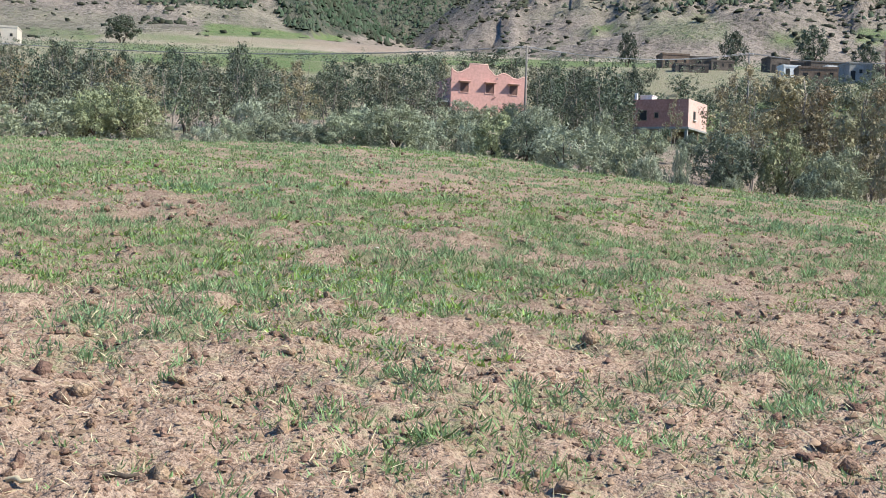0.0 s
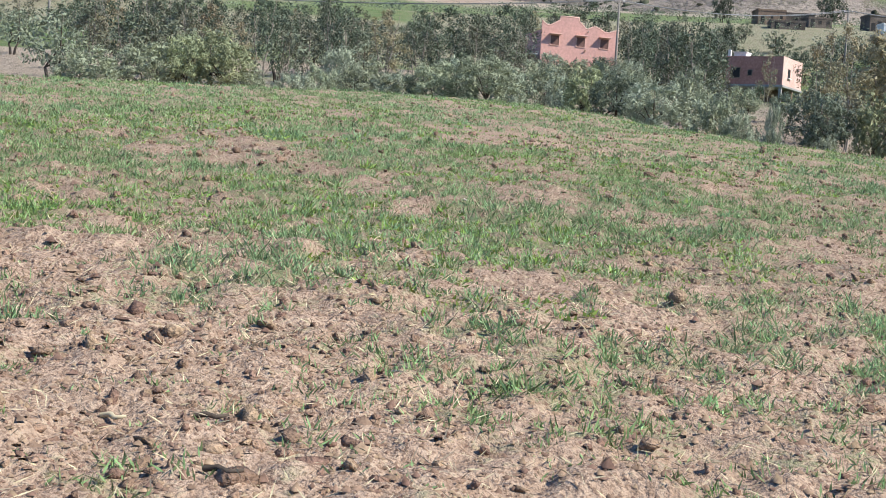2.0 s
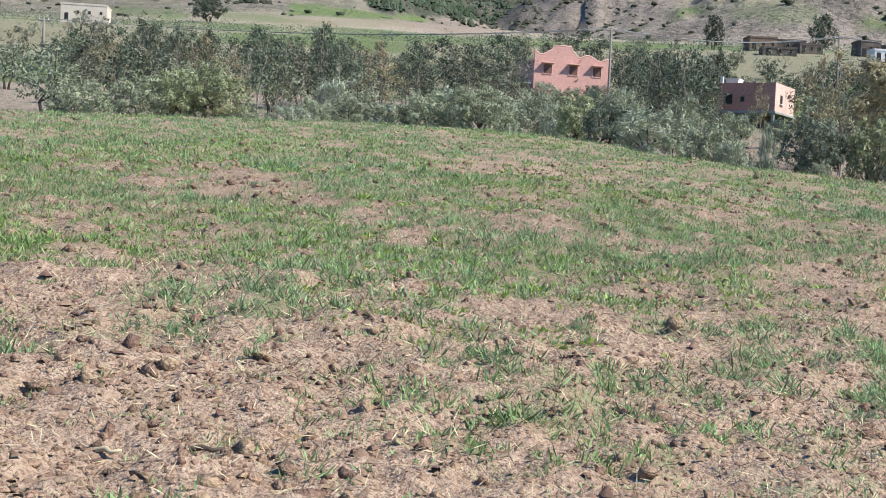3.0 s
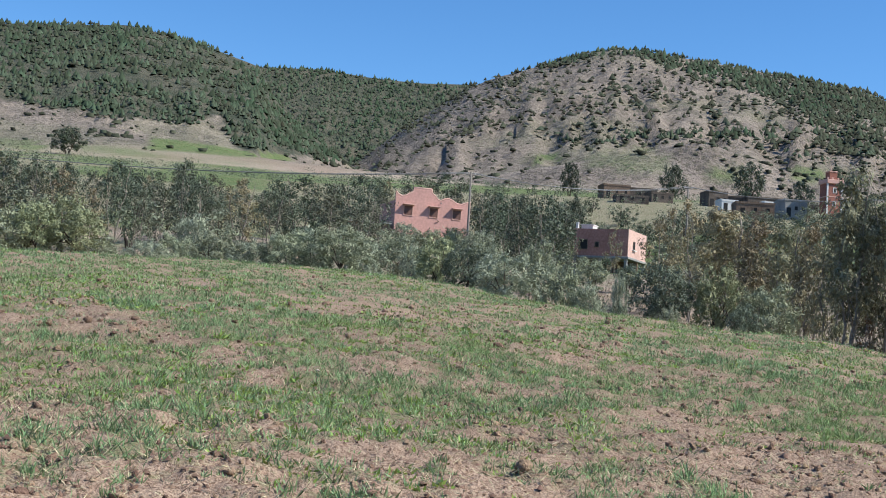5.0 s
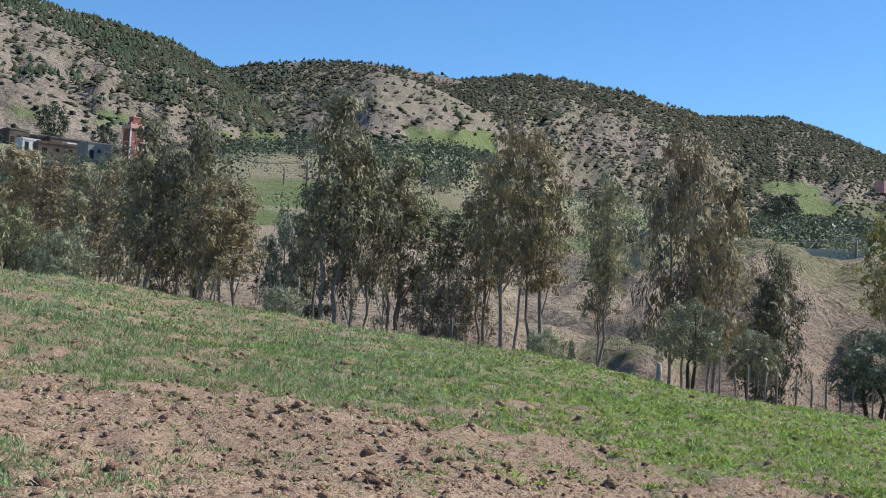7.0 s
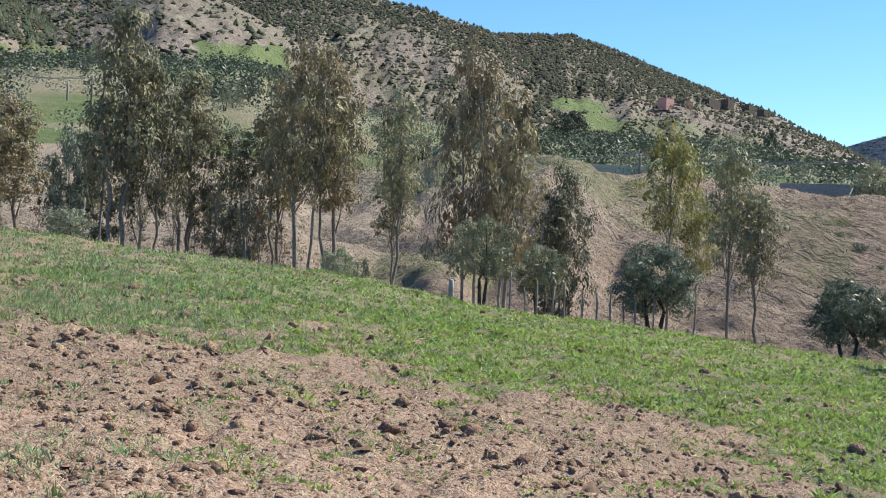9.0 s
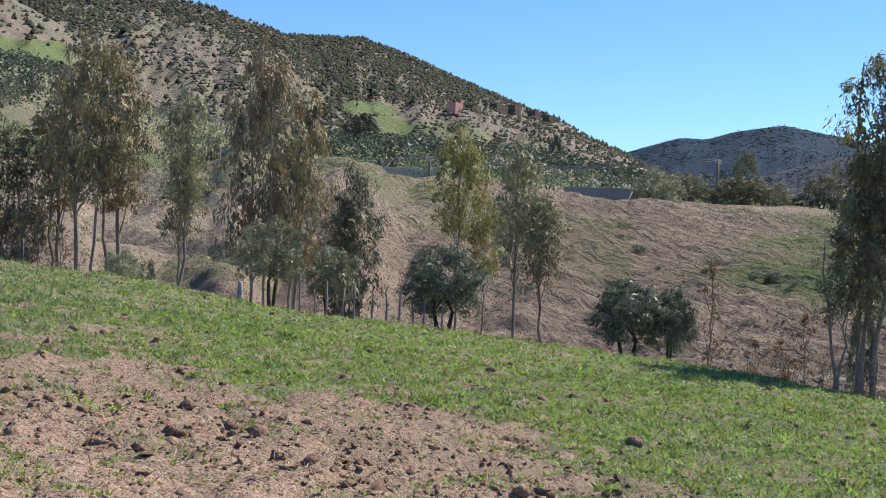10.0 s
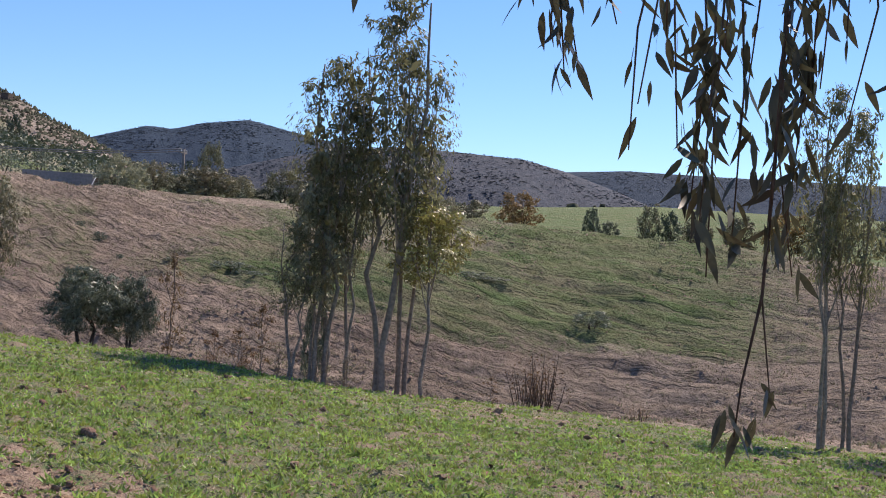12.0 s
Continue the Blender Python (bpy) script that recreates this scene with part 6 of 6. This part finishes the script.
for k in range(11):
    stake(45.6 + k * 0.62 + R1.uniform(-0.15, 0.15), 31.2 + R1.uniform(-0.5, 0.5), R1.uniform(0.7, 1.15))
for az in (26.9, 27.6, 33.8):
    stake(az, 34, R1.uniform(1.0, 1.5))
stake(43.0, 29.6, 0.55, 0.07, CONCRETE, "marker_post", "short grey concrete marker post", "post")


# ---- odds and ends on the soil ----
def dry_stick(az, r, length, thick, turn, mat, label):
    root = sited("dry_stick", az, r, turn, label, "stick", "sticks on the field")
    t = Tubes()
    h = length / 2
    t.add([(-h, 0, 0.02), (-h * 0.3, 0.012, 0.03), (h * 0.4, -0.01, 0.025), (h, 0.015, 0.035)], [thick, thick * 1.1, thick * 0.9, thick * 0.5], 6)
    part("stem", t.mesh("stem", mat), None, root)


for az, r, length, turn, mat in ((-17.9, 5.45, 0.13, -28, STRAW), (-13.7, 5.2, 0.14, -4, DARK_BARK), (-13.1, 4.65, 0.16, -18, DARK_BARK)):
    dry_stick(az, r, length, 0.012, turn, mat, "pale broken maize stalk lying on the soil" if mat is STRAW else "thin dark twig lying on the soil")


def pale_stone(az, r, size, seed):
    rng = np.random.default_rng(seed)
    verts, faces = ico(2)
    v = np.array(verts) * (1 + rng.normal(size=(len(verts), 1)) * 0.10) * np.array([size, size * rng.uniform(0.6, 0.9), size * 0.35])
    ob = new("pale_stone", mesh_from("pale_stone", [tuple(q) for q in v], faces, CREAM))
    x, y = place(az, r)
    ob.matrix_basis = pose(x, y, float(ground_z(x, y)) + size * 0.2, 0, 0, rng.uniform(0, 360))
    tagged(ob, "flat pale stone lying among the young crop", "stone", "pale stones on the field")


for k, (az, r, size) in enumerate(((-9.9, 24.6, 0.06), (16.9, 12.1, 0.032), (18.0, 11.9, 0.055), (-2.9, 13.5, 0.03), (7.1, 11.8, 0.03), (44.0, 13.5, 0.03))):
    pale_stone(az, r, size, 300 + k)


# ---- overhanging gum branch close to the camera ----
def sickle_leaf(rng, base, way, length, width):
    """One long curved leaf: a strip of four bent pieces."""
    way = way.normalized()
    side = way.cross(Vector(rng.normal(size=3))).normalized()
    bend = way.cross(side) * rng.uniform(-0.25, 0.25)
    hook = side * rng.uniform(-0.3, 0.3)
    rows = []
    for f, w in ((0.0, 0.08), (0.18, 0.75), (0.42, 1.0), (0.72, 0.62), (1.0, 0.03)):
        c = base + way * length * f + (bend + hook) * length * f * f
        rows.append((c - side * width * w / 2, c + side * width * w / 2))
    return rows


def hanging_gum():
    rng = np.random.default_rng(31)
    x, y = place(118, 5.6)
    z0 = float(ground_z(x, y))
    root = new("overhanging_eucalyptus")
    root.location = (x, y, z0)
    tagged(root, "eucalyptus whose drooping leafy branch hangs before the view", "eucalyptus")
    t = Tubes()
    here = Vector((x, y, z0))
    spot = lambda az, el, d=4.4: Vector((0.26 + d * math.sin(radians(az)), -0.23 + d * math.cos(radians(az)), 1.64 + d * math.tan(radians(el)))) - here
    fork = Vector((-0.15, 0.1, 2.2))
    t.add([(0, 0, -0.4), (0.03, 0, 1.1), fork, Vector((0.1, 0.3, 4.2)), Vector((0.3, 0.2, 6.5))], [0.17, 0.14, 0.12, 0.08, 0.03], 9)
    limb = [fork, spot(104, 22), spot(96, 23), spot(88, 22.5), spot(80, 21), spot(71, 18.5)]
    t.add(limb, [0.06, 0.05, 0.04, 0.03, 0.02, 0.008], 7)
    part("trunk", t.mesh("trunk", BARK), None, root)
    shapes = []
    for k in range(6):
        rows = sickle_leaf(rng, Vector((0, 0, 0)), Vector((0, 0, -1)), 1.0, 0.235)
        verts = [tuple(v) for pair in rows for v in pair]
        shapes.append(mesh_from("leaf", verts, [(2 * q, 2 * q + 1, 2 * q + 3, 2 * q + 2) for q in range(4)], HANG_LEAF, smooth=True))

    def leafy(line, count, first_at, size, twig):
        """Leaves along a twig: the first ones are parts of their own, the dense rest one spray."""
        total = len(line) - 1
        verts, faces = [], []
        for k in range(count):
            f = first_at + (1 - first_at) * rng.uniform(0, 1)
            i = min(int(f * total), total - 1)
            p = line[i].lerp(line[i + 1], f * total - i) + Vector((rng.normal() * 0.025, rng.normal() * 0.025, 0))
            shape = shapes[int(rng.integers(6))]
            s = size * rng.uniform(0.6, 1.2)
            m = Matrix.LocRotScale(p, Euler((rng.normal() * 0.38, rng.normal() * 0.38, rng.uniform(0, 6.28))), (s, s, s))
            if k < 11:
                part("leaf", shape, None, twig).matrix_basis = m
            else:
                n = len(verts)
                verts += [tuple(m @ v.co) for v in shape.vertices]
                faces += [tuple(q + n for q in face.vertices) for face in shape.polygons]
        if verts:
            tagged(part("leaf_spray", mesh_from("leaf_spray", verts, faces, HANG_LEAF, smooth=True), None, twig, "dense tuft of long dark sickle-shaped leaves"), kind="stuff")

    def strand(line, radii, sprays):
        tw = Tubes()
        tw.add(line, radii, 5)
        twig = part("twig", tw.mesh("twig", DARK_BARK), None, root)
        for piece, count, bare, size in sprays:
            leafy(piece, count, bare, size, twig)

    # start bearing, end bearing, end elevation, leaves, part of the twig that is bare
    for a0, a1, e1, count, bare in ((70.4, 70.2, 12.6, 5, 0.6), (77.3, 77.4, 13.0, 6, 0.6), (78.2, 79.6, 9.8, 20, 0.5), (79.4, 80.2, 10.2, 16, 0.5), (80.0, 78.9, 11.2, 8, 0.6), (80.4, 81.8, 12.0, 14, 0.5), (82.7, 82.6, 6.6, 5, 0.4), (83.2, 84.0, 11.5, 14, 0.4), (84.1, 82.9, 8.6, 12, 0.4), (85.1, 84.7, 6.8, 34, 0.35), (85.4, 85.4, 4.8, 46, 0.5),
                                  (85.8, 85.8, 3.4, 50, 0.5), (86.2, 86.5, 11.0, 14, 0.4), (86.6, 86.2, 1.2, 26, 0.5), (87.5, 87.2, 2.4, 30, 0.55), (88.0, 87.6, 9.5, 14, 0.4), (89.2, 88.8, 3.0, 50, 0.5), (89.4, 89.5, 4.0, 60, 0.5), (90.1, 89.8, 1.4, 40, 0.5), (90.6, 90.2, 9.0, 16, 0.4), (91.1, 90.6, 9.4, 12, 0.4), (92.4, 91.6, 11.5, 14, 0.4), (92.7, 91.8, 8.0, 14, 0.3), (94.5, 94.2, 7.0, 30, 0.3), (96.5, 96.0, 8.0, 24, 0.3)):
        d = rng.uniform(4.15, 4.7)
        top = spot(a0, 19 + 3 * min(1, (a0 - 70) / 16), 4.4)
        end = spot(a1, e1, d)
        line = [top, top.lerp(end, 0.3) + Vector((rng.normal() * 0.04, rng.normal() * 0.04, 0)), top.lerp(end, 0.65) + Vector((rng.normal() * 0.04, rng.normal() * 0.04, 0)), end]
        strand(line, [0.008, 0.006, 0.004, 0.0025], [(line, int(count * 0.8), bare, 0.13)])
    line = [spot(89.2, 21), spot(89.0, 9), spot(88.6, 0.5), spot(87.9, -3.4), spot(87.7, -5.6)]
    strand(line, [0.009, 0.008, 0.006, 0.004, 0.003], [(line[-2:], 12, 0.35, 0.13)])
    line = [spot(88.6, 0.5), spot(88.9, -2.0), spot(89.1, -3.6)]
    strand(line, [0.004, 0.003, 0.002], [(line[-2:], 5, 0.7, 0.12)])


HANG_LEAF = material("sickle_leaf", (0.07, 0.082, 0.052), 0.45, 0.25, 3.0, island=0.45, translucent=0.16, second=(0.09, 0.085, 0.05))
hanging_gum()
